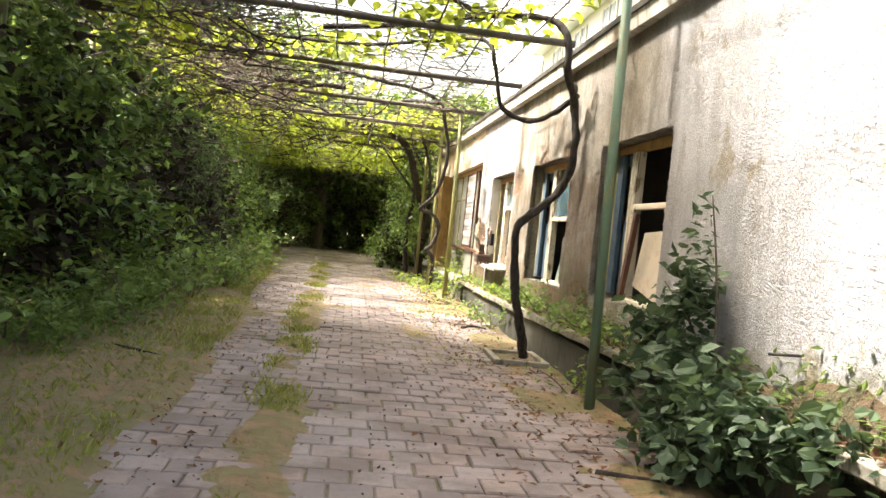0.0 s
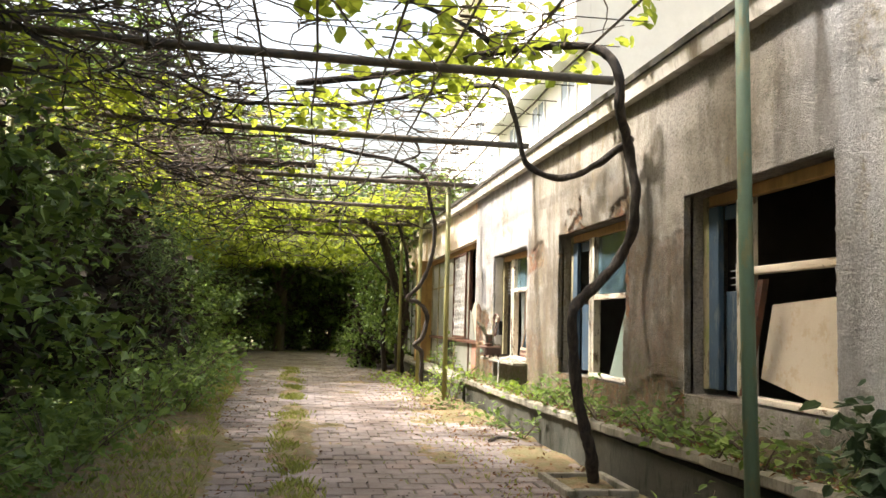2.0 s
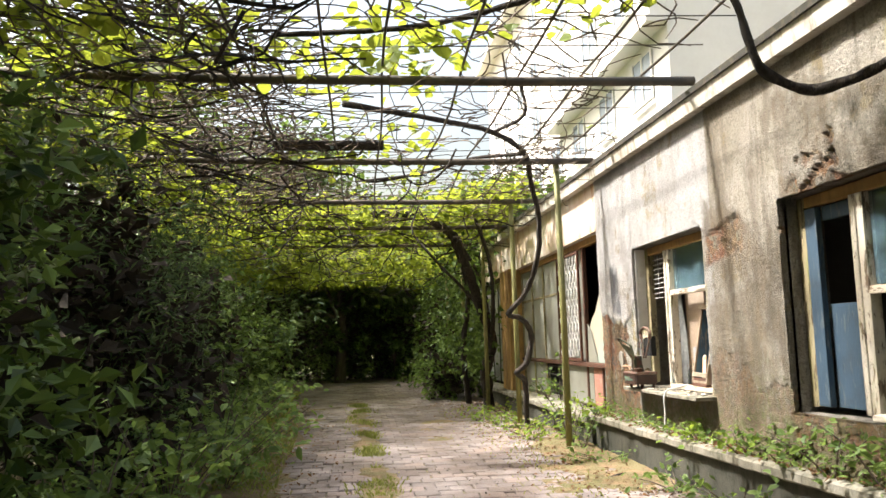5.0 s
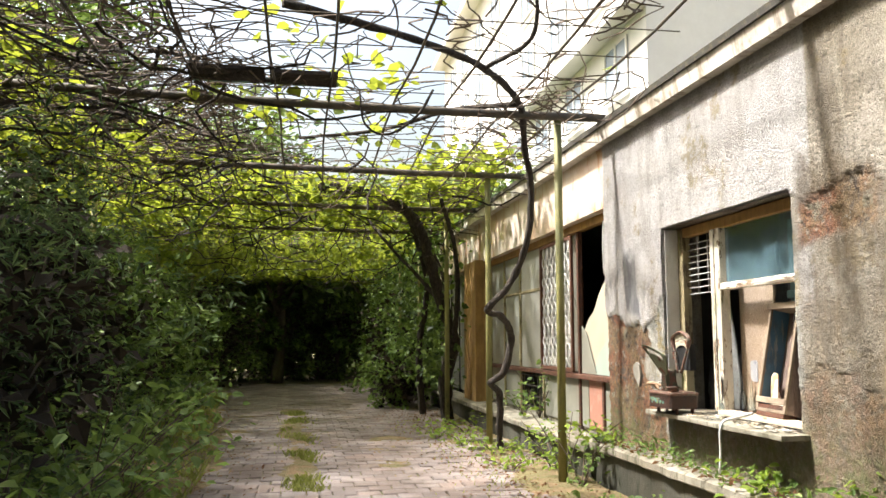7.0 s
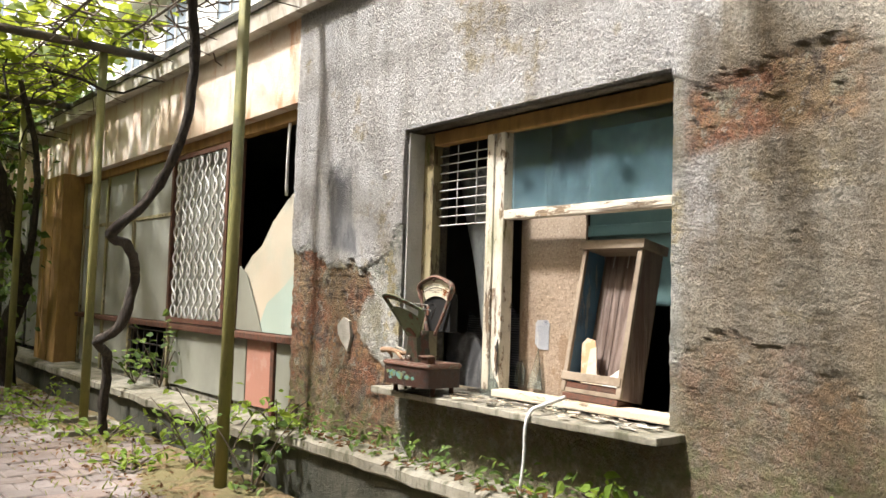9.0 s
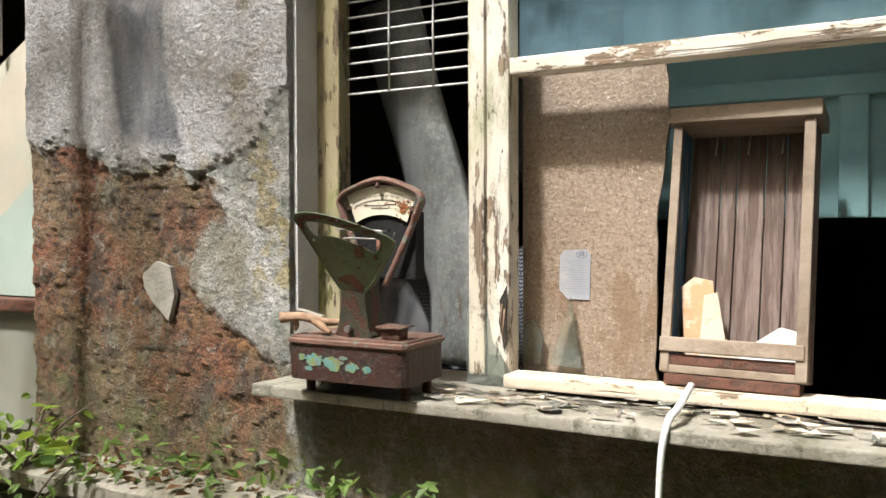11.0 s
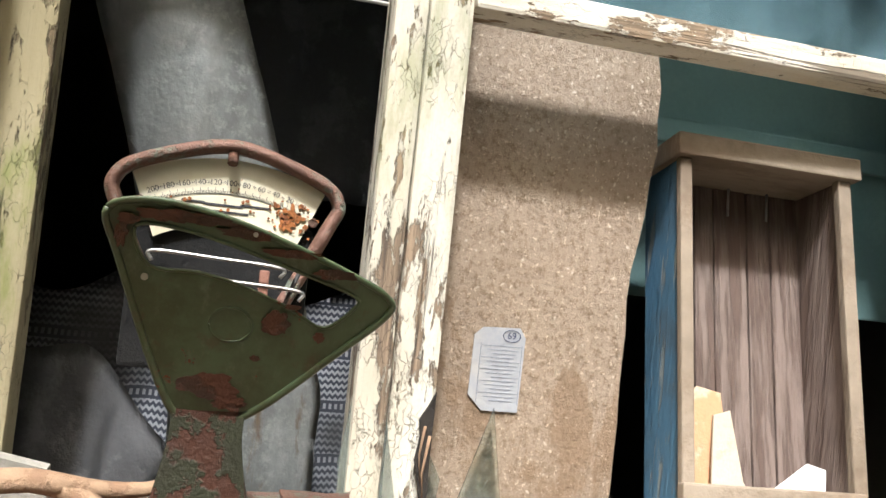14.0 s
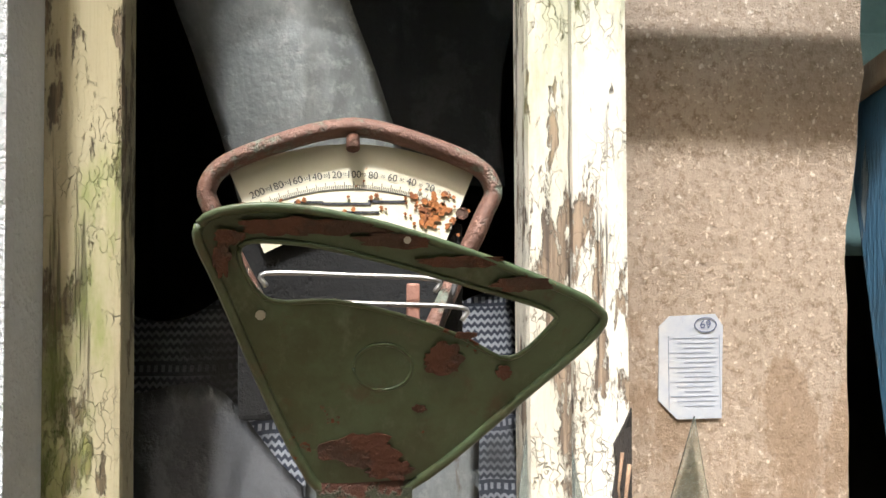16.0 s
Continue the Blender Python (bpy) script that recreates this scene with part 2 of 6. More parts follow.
def concrete(name, a, b, moss, scale=3.0, bump=0.6):
    n = Nodes(name)
    c = n.mix(n.ramp(n.noise(scale, 6, 0.7), 0.36, 0.66), a, b)
    c = n.mix(n.math("MULTIPLY", n.ramp(n.noise(scale * 2.3, 5, 0.7, (1, 1.6, 0.5), 6.0), 0.5, 0.66), 0.8), c, moss)
    g = n.noise(60, 5, 0.7)
    c = n.mix(n.math("MULTIPLY", g, 0.4), c, moss)
    n.bump(n.math("ADD", g, n.noise(9, 5, 0.7)), bump, 0.015)
    return n.out(c, 0.9)


def paver_mat():
    n = Nodes("paver_stone")
    rnd = n.math("FRACT", n.math("ADD", n.each(), n.math("MULTIPLY", n.island(), 1.0)))
    c = n.mix(rnd, (0.165, 0.138, 0.128), (0.25, 0.215, 0.198))
    c = n.mix(n.ramp(n.math("FRACT", n.math("MULTIPLY", rnd, 7.3)), 0.72, 0.85), c, (0.235, 0.185, 0.16))
    c = n.mix(n.math("MULTIPLY", n.ramp(n.noise(1.1, 5, 0.7), 0.42, 0.62), 0.85), c, (0.115, 0.085, 0.07))
    c = n.mix(n.math("MULTIPLY", n.ramp(n.noise(26, 5, 0.7), 0.5, 0.7), 0.55), c, (0.13, 0.10, 0.08))
    n.bump(n.math("ADD", n.noise(45, 5, 0.7), n.noise(7, 4)), 0.6, 0.012)
    return n.out(c, 0.82)


def soil_mat():
    n = Nodes("soil_litter")
    c = n.mix(n.ramp(n.noise(1.6, 6, 0.7), 0.36, 0.62), (0.15, 0.11, 0.07), (0.12, 0.14, 0.05))
    c = n.mix(n.ramp(n.noise(14, 5, 0.7), 0.48, 0.66), c, (0.20, 0.13, 0.075))
    c = n.mix(n.ramp(n.noise(60, 4, 0.7), 0.52, 0.7), c, (0.05, 0.04, 0.03))
    n.bump(n.noise(34, 6, 0.75), 0.9, 0.03)
    return n.out(c, 0.95)


def glass_mat(name, tint, rough=0.05, dirt=0.25, dirt_c=(0.35, 0.38, 0.35)):
    n = Nodes(name)
    n.out(tint, rough)
    n.b.inputs["Transmission Weight"].default_value = 1.0
    n.b.inputs["IOR"].default_value = 1.45
    d = n.t.nodes.new("ShaderNodeBsdfDiffuse")
    d.inputs["Color"].default_value = rgb(dirt_c)
    mx = n.t.nodes.new("ShaderNodeMixShader")
    n.link(n.math("MULTIPLY", n.ramp(n.noise(4, 6, 0.7), 0.25, 0.75), dirt * 2), mx.inputs[0])
    n.link(n.b.outputs[0], mx.inputs[1])
    n.link(d.outputs[0], mx.inputs[2])
    n.link(mx.outputs[0], n.t.nodes["Material Output"].inputs["Surface"])
    return n.m


def cloth_mat():
    n = Nodes("patterned_cloth")
    sp = n.t.nodes.new("ShaderNodeSeparateXYZ")
    n.link(n.pos, sp.inputs[0])
    zig = n.math("ADD", sp.outputs["Z"], n.math("PINGPONG", sp.outputs["Y"], 0.006))
    row = n.math("FRACT", n.math("DIVIDE", zig, 0.014))
    block = n.math("FRACT", n.math("DIVIDE", sp.outputs["Z"], 0.11))
    f = n.math("MULTIPLY", n.ramp(row, 0.45, 0.6), n.math("GREATER_THAN", block, 0.22))
    dots = n.math("MULTIPLY", n.math("GREATER_THAN", n.math("FRACT", n.math("DIVIDE", sp.outputs["Y"], 0.012)), 0.5), n.math("LESS_THAN", n.math("ABSOLUTE", n.math("SUBTRACT", block, 0.11)), 0.05))
    f = n.math("MAXIMUM", f, dots)
    c = n.mix(f, (0.055, 0.06, 0.08), (0.40, 0.41, 0.43))
    n.bump(n.noise(120, 3), 0.4, 0.003)
    return n.out(n.mix(n.ramp(n.noise(3, 3), 0.4, 0.7), c, (0.06, 0.06, 0.06)), 0.95)


M = {
    "wall": stucco(),
    "ledge": concrete("mossy_concrete", (0.34, 0.315, 0.26), (0.19, 0.175, 0.13), (0.06, 0.058, 0.028)),
    "plinth": concrete("dark_plinth", (0.085, 0.08, 0.06), (0.045, 0.045, 0.033), (0.02, 0.024, 0.013)),
    "eave": concrete("eave_concrete", (0.72, 0.70, 0.64), (0.52, 0.47, 0.39), (0.22, 0.18, 0.13), 1.6),
    "fascia": concrete("fascia_paint", (0.76, 0.74, 0.68), (0.60, 0.50, 0.37), (0.46, 0.22, 0.10), 1.1),
    "felt": worn("roof_felt", (0.06, 0.055, 0.05), (0.12, 0.10, 0.07), (0.05, 0.05, 0.03)),
    "paver": paver_mat(),
    "soil": soil_mat(),
    "yellow_wood": cracked_paint("flaking_cream_paint", (0.66, 0.62, 0.53), (0.48, 0.42, 0.31), (0.33, 0.24, 0.16), (0.085, 0.062, 0.044), "Z", (0.54, 0.58), 0.45),
    "olive_wood": cracked_paint("olive_stained_paint", (0.36, 0.31, 0.19), (0.25, 0.205, 0.105), (0.19, 0.135, 0.07), (0.055, 0.04, 0.02), "Z", (0.53, 0.58), 0.75),
    "white_wood": cracked_paint("cracked_white_paint", (0.76, 0.72, 0.64), (0.60, 0.50, 0.36), (0.36, 0.26, 0.17), (0.12, 0.085, 0.05), "Y", (0.57, 0.61)),
    "grey_wood": worn("weathered_planks", (0.27, 0.205, 0.175), (0.15, 0.10, 0.08), (0.085, 0.06, 0.048), 0.85, 0, 16, (0.42, 0.6), 1.0, 0.005, (1, 2.5, 0.10), 70),
    "bare_wood": worn("bare_timber", (0.31, 0.25, 0.185), (0.21, 0.155, 0.105), (0.11, 0.08, 0.055), 0.8, 0, 12, (0.45, 0.6), 0.7, 0.004, (1, 0.3, 0.3), 60),
    "ochre_wood": worn("ochre_boards", (0.50, 0.30, 0.10), (0.35, 0.20, 0.07), (0.19, 0.11, 0.045), 0.75, 0, 6, (0.45, 0.6), 0.5, 0.004, (1, 1, 0.3), 40),
    "blue_wood": worn("faded_blue_paint", (0.06, 0.17, 0.29), (0.30, 0.34, 0.34), (0.06, 0.09, 0.12), 0.7, 0, 34, (0.53, 0.6), 1.0, 0.005, (1, 1, 0.14), 90),
    "blue_sash": worn("dull_blue_sash_paint", (0.035, 0.075, 0.12), (0.11, 0.14, 0.155), (0.03, 0.045, 0.06), 0.7, 0, 24, (0.55, 0.63), 0.8, 0.004, (1, 1, 0.2), 70),
    "board": fibre_mat(),
    "teal": worn("teal_painted_panel", (0.19, 0.32, 0.31), (0.24, 0.37, 0.35), (0.12, 0.19, 0.19), 0.55, 0, 5, (0.5, 0.7), 0.2, 0.003),
    "paper": worn("aged_paper", (0.29, 0.315, 0.365), (0.27, 0.28, 0.31), (0.47, 0.44, 0.40), 0.9, 0, 40, (0.55, 0.7), 0.2, 0.002),
    "bank_soil": worn("dark_bank_soil", (0.085, 0.07, 0.032), (0.13, 0.078, 0.045), (0.05, 0.055, 0.02), 0.95, 0, 5, (0.45, 0.6), 1.0, 0.02, None, 60),
    "moss_soil": worn("mossy_soil", (0.19, 0.15, 0.07), (0.27, 0.165, 0.095), (0.11, 0.115, 0.04), 0.95, 0, 5, (0.45, 0.6), 1.0, 0.02, None, 60),
    "faint_ink": worn("faded_print", (0.17, 0.19, 0.24), (0.20, 0.22, 0.26), (0.22, 0.23, 0.26)),
    "blue_ink": worn("blue_pen_ink", (0.05, 0.06, 0.13), (0.08, 0.09, 0.16), (0.07, 0.08, 0.13)),
    "ink": worn("printed_ink", (0.03, 0.03, 0.04), (0.05, 0.05, 0.06), (0.05, 0.05, 0.05)),
    "cardboard": worn("torn_cardboard", (0.62, 0.36, 0.19), (0.68, 0.58, 0.44), (0.36, 0.22, 0.13), 0.9, 0, 10, (0.45, 0.58), 0.4, 0.004),
    "white_card": worn("white_card", (0.80, 0.80, 0.78), (0.72, 0.70, 0.66), (0.6, 0.57, 0.5), 0.9, 0, 9, (0.5, 0.65), 0.3, 0.003),
    "pale_card": worn("pale_card", (0.55, 0.50, 0.41), (0.47, 0.38, 0.27), (0.40, 0.32, 0.22), 0.9, 0, 9, (0.5, 0.65), 0.4, 0.004),
    "sheet": zinc_mat(),
    "green_paint": enamel_mat(),
    "neck": worn("greasy_green_and_rust", (0.036, 0.042, 0.020), (0.09, 0.030, 0.016), (0.022, 0.017, 0.012), 0.5, 0.1, 22, (0.50, 0.54), 0.7, 0.004, None, 120),
    "rust": worn("rusted_iron", (0.11, 0.036, 0.018), (0.05, 0.026, 0.017), (0.10, 0.05, 0.03), 0.7, 0.15, 25, (0.45, 0.6), 0.8, 0.003, None, 140),
    "rim": worn("rusty_pale_rim", (0.19, 0.10, 0.072), (0.18, 0.23, 0.18), (0.085, 0.04, 0.026), 0.6, 0.1, 34, (0.5, 0.66), 0.8, 0.004, None, 150),
    "dial": worn("ivory_dial_with_rust", (0.72, 0.69, 0.56), (0.52, 0.24, 0.055), (0.58, 0.50, 0.34), 0.45, 0, 20, (0.66, 0.70), 0.2, 0.002, None, 60),
    "orange_rust": worn("orange_rust", (0.36, 0.13, 0.03), (0.22, 0.075, 0.025), (0.15, 0.055, 0.025), 0.85, 0, 120),
    "base": worn("brown_scale_base", (0.048, 0.018, 0.011), (0.028, 0.017, 0.012), (0.025, 0.018, 0.014), 0.5, 0.1, 24, (0.5, 0.58), 0.6, 0.003, None, 120),
    "turquoise": worn("turquoise_paint_flakes", (0.06, 0.26, 0.25), (0.13, 0.24, 0.08), (0.17, 0.075, 0.035), 0.6, 0, 60, (0.5, 0.55), 0.5, 0.002),
    "steel": worn("bare_steel", (0.55, 0.55, 0.54), (0.35, 0.30, 0.27), (0.25, 0.2, 0.17), 0.35, 0.9, 40, (0.55, 0.65), 0.2, 0.002),
    "wire_white": worn("white_coated_wire", (0.70, 0.71, 0.70), (0.5, 0.46, 0.4), (0.36, 0.33, 0.3), 0.5, 0, 40, (0.55, 0.65), 0.2, 0.002),
    "void": worn("hollow_dark", (0.006, 0.006, 0.006), (0.01, 0.01, 0.01), (0.005, 0.005, 0.005), 0.95),
    "black": worn("black_iron", (0.035, 0.032, 0.03), (0.06, 0.04, 0.03), (0.02, 0.02, 0.02), 0.6, 0.2),
    "pole": worn("green_painted_pole", (0.12, 0.20, 0.13), (0.18, 0.20, 0.10), (0.075, 0.10, 0.06), 0.6, 0.0, 12, (0.5, 0.6), 0.4, 0.003, (1, 1, 0.3)),
    "pole_olive": worn("olive_lichened_pole", (0.26, 0.24, 0.075), (0.15, 0.16, 0.055), (0.10, 0.095, 0.04), 0.7, 0.0, 9, (0.5, 0.62), 0.4, 0.003, (1, 1, 0.3)),
    "beam": worn("weathered_steel_beam", (0.075, 0.062, 0.045), (0.13, 0.10, 0.065), (0.045, 0.04, 0.03), 0.75, 0.1, 8, (0.45, 0.62)),
    "bark": worn("dark_vine_bark", (0.034, 0.026, 0.020), (0.07, 0.052, 0.038), (0.016, 0.013, 0.010), 0.95, 0, 30, (0.45, 0.6), 1.0, 0.010, (1, 1, 0.3), 60),
    "twig": worn("dry_twigs", (0.115, 0.085, 0.062), (0.19, 0.145, 0.105), (0.06, 0.045, 0.035), 0.95, 0, 20),
    "trunk": worn("tree_bark", (0.12, 0.095, 0.07), (0.18, 0.15, 0.11), (0.06, 0.05, 0.035), 0.95, 0, 12, (0.45, 0.6), 1.0, 0.01, (1, 1, 0.25)),
    "plank_bit": worn("pale_split_wood", (0.34, 0.225, 0.135), (0.25, 0.15, 0.085), (0.16, 0.09, 0.055), 0.85, 0, 24, (0.48, 0.6), 0.6, 0.003),
    "stone": worn("grey_plaster_fragment", (0.33, 0.31, 0.27), (0.25, 0.235, 0.20), (0.16, 0.145, 0.115), 0.95, 0, 9, (0.45, 0.65), 0.5, 0.004),
    "reveal": worn("smooth_grey_reveal", (0.66, 0.66, 0.65), (0.72, 0.72, 0.71), (0.42, 0.41, 0.39), 0.9, 0, 9, (0.45, 0.65), 1.0, 0.008, None, 130),
    "room": worn("mottled_room_plaster", (0.16, 0.145, 0.12), (0.10, 0.09, 0.075), (0.06, 0.055, 0.045), 0.95, 0, 2, (0.4, 0.65)),
    "grey_pane": worn("grey_painted_pane", (0.30, 0.305, 0.265), (0.24, 0.245, 0.21), (0.17, 0.165, 0.13), 0.4, 0, 2, (0.4, 0.65), 0.1, 0.002),
    "frost": worn("frosted_sheet", (0.52, 0.48, 0.39), (0.42, 0.46, 0.40), (0.33, 0.27, 0.19), 0.5, 0, 2, (0.4, 0.65), 0.1, 0.002),
    "frost_green": worn("pale_green_sheet", (0.33, 0.43, 0.38), (0.40, 0.47, 0.42), (0.26, 0.30, 0.25), 0.5, 0, 2, (0.4, 0.65), 0.1, 0.002),
    "red_panel": worn("faded_red_panel", (0.37, 0.165, 0.115), (0.40, 0.23, 0.17), (0.2, 0.12, 0.09), 0.8, 0, 5),
    "far_wall": worn("far_facade", (0.80, 0.79, 0.76), (0.74, 0.72, 0.69), (0.60, 0.59, 0.56), 0.9, 0, 0.6, (0.4, 0.65), 0.1, 0.01, None, 4),
    "far_glass": worn("far_window_glass", (0.22, 0.27, 0.33), (0.32, 0.36, 0.40), (0.2, 0.23, 0.26), 0.15, 0, 0.5),
    "glass_blue": glass_mat("dusty_blue_glass", (0.70, 0.82, 0.86), 0.04, 0.17, (0.15, 0.24, 0.28)),
    "glass": glass_mat("dusty_glass", (0.86, 0.93, 0.90), 0.05, 0.18, (0.34, 0.37, 0.33)),
    "cloth": cloth_mat(),
    "net": worn("dusty_grey_cloth", (0.16, 0.16, 0.165), (0.25, 0.25, 0.25), (0.08, 0.08, 0.08), 0.95, 0, 6),
    "vine_leaf": leaf_mat("vine_leaves", (0.08, 0.13, 0.02), (0.24, 0.30, 0.04), 0.5, (0.52, 0.56, 0.05), 0.5),
    "hedge_leaf": leaf_mat("hedge_leaves", (0.018, 0.042, 0.010), (0.28, 0.40, 0.10), 0.36, (0.26, 0.38, 0.05), 0.22),
    "conifer": leaf_mat("cypress_sprays", (0.03, 0.06, 0.02), (0.17, 0.23, 0.08), 0.6, None, 0.2),
    "grass": leaf_mat("grass_blades", (0.16, 0.19, 0.045), (0.36, 0.38, 0.10), 0.6, (0.36, 0.38, 0.08)),
    "dry_leaf": leaf_mat("dry_fallen_leaves", (0.10, 0.055, 0.03), (0.24, 0.13, 0.06), 0.8),
    "shade_foliage": worn("inner_foliage_shade", (0.035, 0.024, 0.013), (0.05, 0.036, 0.018), (0.018, 0.014, 0.009), 0.95),
    "weed": leaf_mat("weed_leaves", (0.075, 0.13, 0.035), (0.25, 0.35, 0.09), 0.4, (0.26, 0.36, 0.07)),
    "bush_leaf": leaf_mat("bush_leaves", (0.028, 0.052, 0.026), (0.115, 0.165, 0.085), 0.4, (0.12, 0.18, 0.05), 0.25),
    "bright_weed": leaf_mat("bright_weed_leaves", (0.12, 0.20, 0.03), (0.26, 0.34, 0.05), 0.45, (0.4, 0.5, 0.06)),
}

# ---- mesh helpers ----


def ob_from(name, bm, material, parent=None):
    me = bpy.data.meshes.new(name)
    bm.normal_update()
    bm.to_mesh(me)
    bm.free()
    me.materials.append(M[material] if isinstance(material, str) else material)
    ob = new(name, me)
    if parent:
        ob.parent = parent
    return ob


def part(name, bm, material, parent, label=""):
    ob = ob_from(name, bm, material, parent)
    return tagged(ob, label) if label else ob


def raw(name, verts, faces, material, parent=None):
    me = bpy.data.meshes.new(name)
    me.from_pydata(verts, [], faces)
    me.update()
    me.materials.append(M[material])
    ob = new(name, me)
    if parent:
        ob.parent = parent
    return ob


def thing(name, label, category, group="", kind="", at=(0, 0, 0)):
    e = new(name)
    e.empty_display_size = 0.1
    return tagged(e, label, category, group, kind)


def box(x0, x1, y0, y1, z0, z1, bevel=0.0, bm=None, m=None):
    bm = bm or bmesh.new()
    vs = bmesh.ops.create_cube(bm, size=1.0)["verts"]
    for v in vs:
        v.co = Vector(((x0 + x1) / 2 + v.co.x * (x1 - x0), (y0 + y1) / 2 + v.co.y * (y1 - y0), (z0 + z1) / 2 + v.co.z * (z1 - z0)))
    if bevel:
        es = list({e for v in vs for e in v.link_edges})
        r = bmesh.ops.bevel(bm, geom=es, offset=bevel, segments=2, profile=0.6, affect="EDGES")
        vs = list({v for f in r["faces"] for v in f.verts} | {v for v in vs if v.is_valid})
    if m:
        for v in vs:
            v.co = m @ v.co
    return bm


def roughen(bm, amount, scale=6.0, cuts=0):
    if cuts:
        bmesh.ops.subdivide_edges(bm, edges=bm.edges[:], cuts=cuts, use_grid_fill=True)
    for v in bm.verts:
        v.co += noise.noise_vector(v.co * scale) * amount
    return bm


def smooth_path(pts, steps=6):
    """Catmull-Rom through the points."""
    p = [Vector(q) for q in pts]
    p = [p[0] * 2 - p[1]] + p + [p[-1] * 2 - p[-2]]
    out = []
    for i in range(1, len(p) - 2):
        a, b, c, d = p[i - 1:i + 3]
        for k in range(steps):
            t = k / steps
            out.append(0.5 * (2 * b + (c - a) * t + (2 * a - 5 * b + 4 * c - d) * t * t + (3 * b - a - 3 * c + d) * t ** 3))
    return out + [p[-2]]


def tube(pts, r0, r1=None, sides=8, wobble=0.0, bm=None):
    bm = bm or bmesh.new()
    r1 = r0 if r1 is None else r1
    pts = [Vector(p) for p in pts]
    rings = []
    for i, p in enumerate(pts):
        d = (pts[min(i + 1, len(pts) - 1)] - pts[max(i - 1, 0)]).normalized()
        u = d.cross(Vector((0.31, 0.83, 0.46))).normalized()
        w = d.cross(u)
        r = r0 + (r1 - r0) * i / max(1, len(pts) - 1)
        ring = []
        for k in range(sides):
            a = 2 * math.pi * k / sides
            rr = r * (1 + wobble * noise.noise(p * 9 + Vector((k * 1.7, 0, 0))))
            ring.append(bm.verts.new(p + (u * math.cos(a) + w * math.sin(a)) * rr))
        rings.append(ring)
    for a, b in zip(rings, rings[1:]):
        for k in range(sides):
            f = bm.faces.new((a[k], a[(k + 1) % sides], b[(k + 1) % sides], b[k]))
            f.smooth = True
    bm.faces.new(rings[0][::-1]), bm.faces.new(rings[-1])
    return bm


def slab(outline, depth, m=None, bm=None):
    """A closed outline in the y-z plane, pushed through by depth along x."""
    bm = bm or bmesh.new()
    a = [bm.verts.new((0, y, z)) for y, z in outline]
    b = [bm.verts.new((depth, y, z)) for y, z in outline]
    bm.faces.new(a), bm.faces.new(b[::-1])
    n = len(a)
    for i in range(n):
        bm.faces.new((a[i], b[i], b[(i + 1) % n], a[(i + 1) % n]))
    bmesh.ops.recalc_face_normals(bm, faces=bm.faces[:])
    if m:
        bm.transform(m)
    return bm


def resample(poly, n, closed=True):
    p = [Vector((*q, 0)) for q in poly] + ([Vector((*poly[0], 0))] if closed else [])
    ln = [0.0]
    for a, b in zip(p, p[1:]):
        ln.append(ln[-1] + (b - a).length)
    out = []
    for i in range(n):
        s = ln[-1] * i / (n if closed else n - 1)
        k = max(j for j in range(len(ln) - 1) if ln[j] <= s + 1e-9)
        q = p[k].lerp(p[k + 1], (s - ln[k]) / max(1e-9, ln[k + 1] - ln[k]))
        out.append((q.x, q.y))
    return out


def rounded(poly, r=0.25, steps=4):
    """Corners of a polygon cut to curves; r is the share of each side."""
    out, n = [], len(poly)
    for i in range(n):
        p, a, b = (Vector(poly[j % n]) for j in (i, i - 1, i + 1))
        s, e = p.lerp(a, r), p.lerp(b, r)
        for k in range(steps + 1):
            t = k / steps
            q = s.lerp(p, t).lerp(p.lerp(e, t), t)
            out.append((q.x, q.y))
    return out


def ring_slab(outer, inner, depth, m=None, n=72):
    """A plate in the y-z plane with one hole; both outlines start at matching corners."""
    bm = bmesh.new()
    o, i = resample(outer, n), resample(inner, n)
    v = [[bm.verts.new((x, y, z)) for y, z in loop] for x in (0, depth) for loop in (o, i)]
    for k in range(n):
        j = (k + 1) % n
        bm.faces.new((v[0][k], v[0][j], v[1][j], v[1][k]))
        bm.faces.new((v[2][k], v[3][k], v[3][j], v[2][j]))
        bm.faces.new((v[0][k], v[2][k], v[2][j], v[0][j]))
        bm.faces.new((v[1][k], v[1][j], v[3][j], v[3][k]))
    bmesh.ops.recalc_face_normals(bm, faces=bm.faces[:])
    if m:
        bm.transform(m)
    return bm


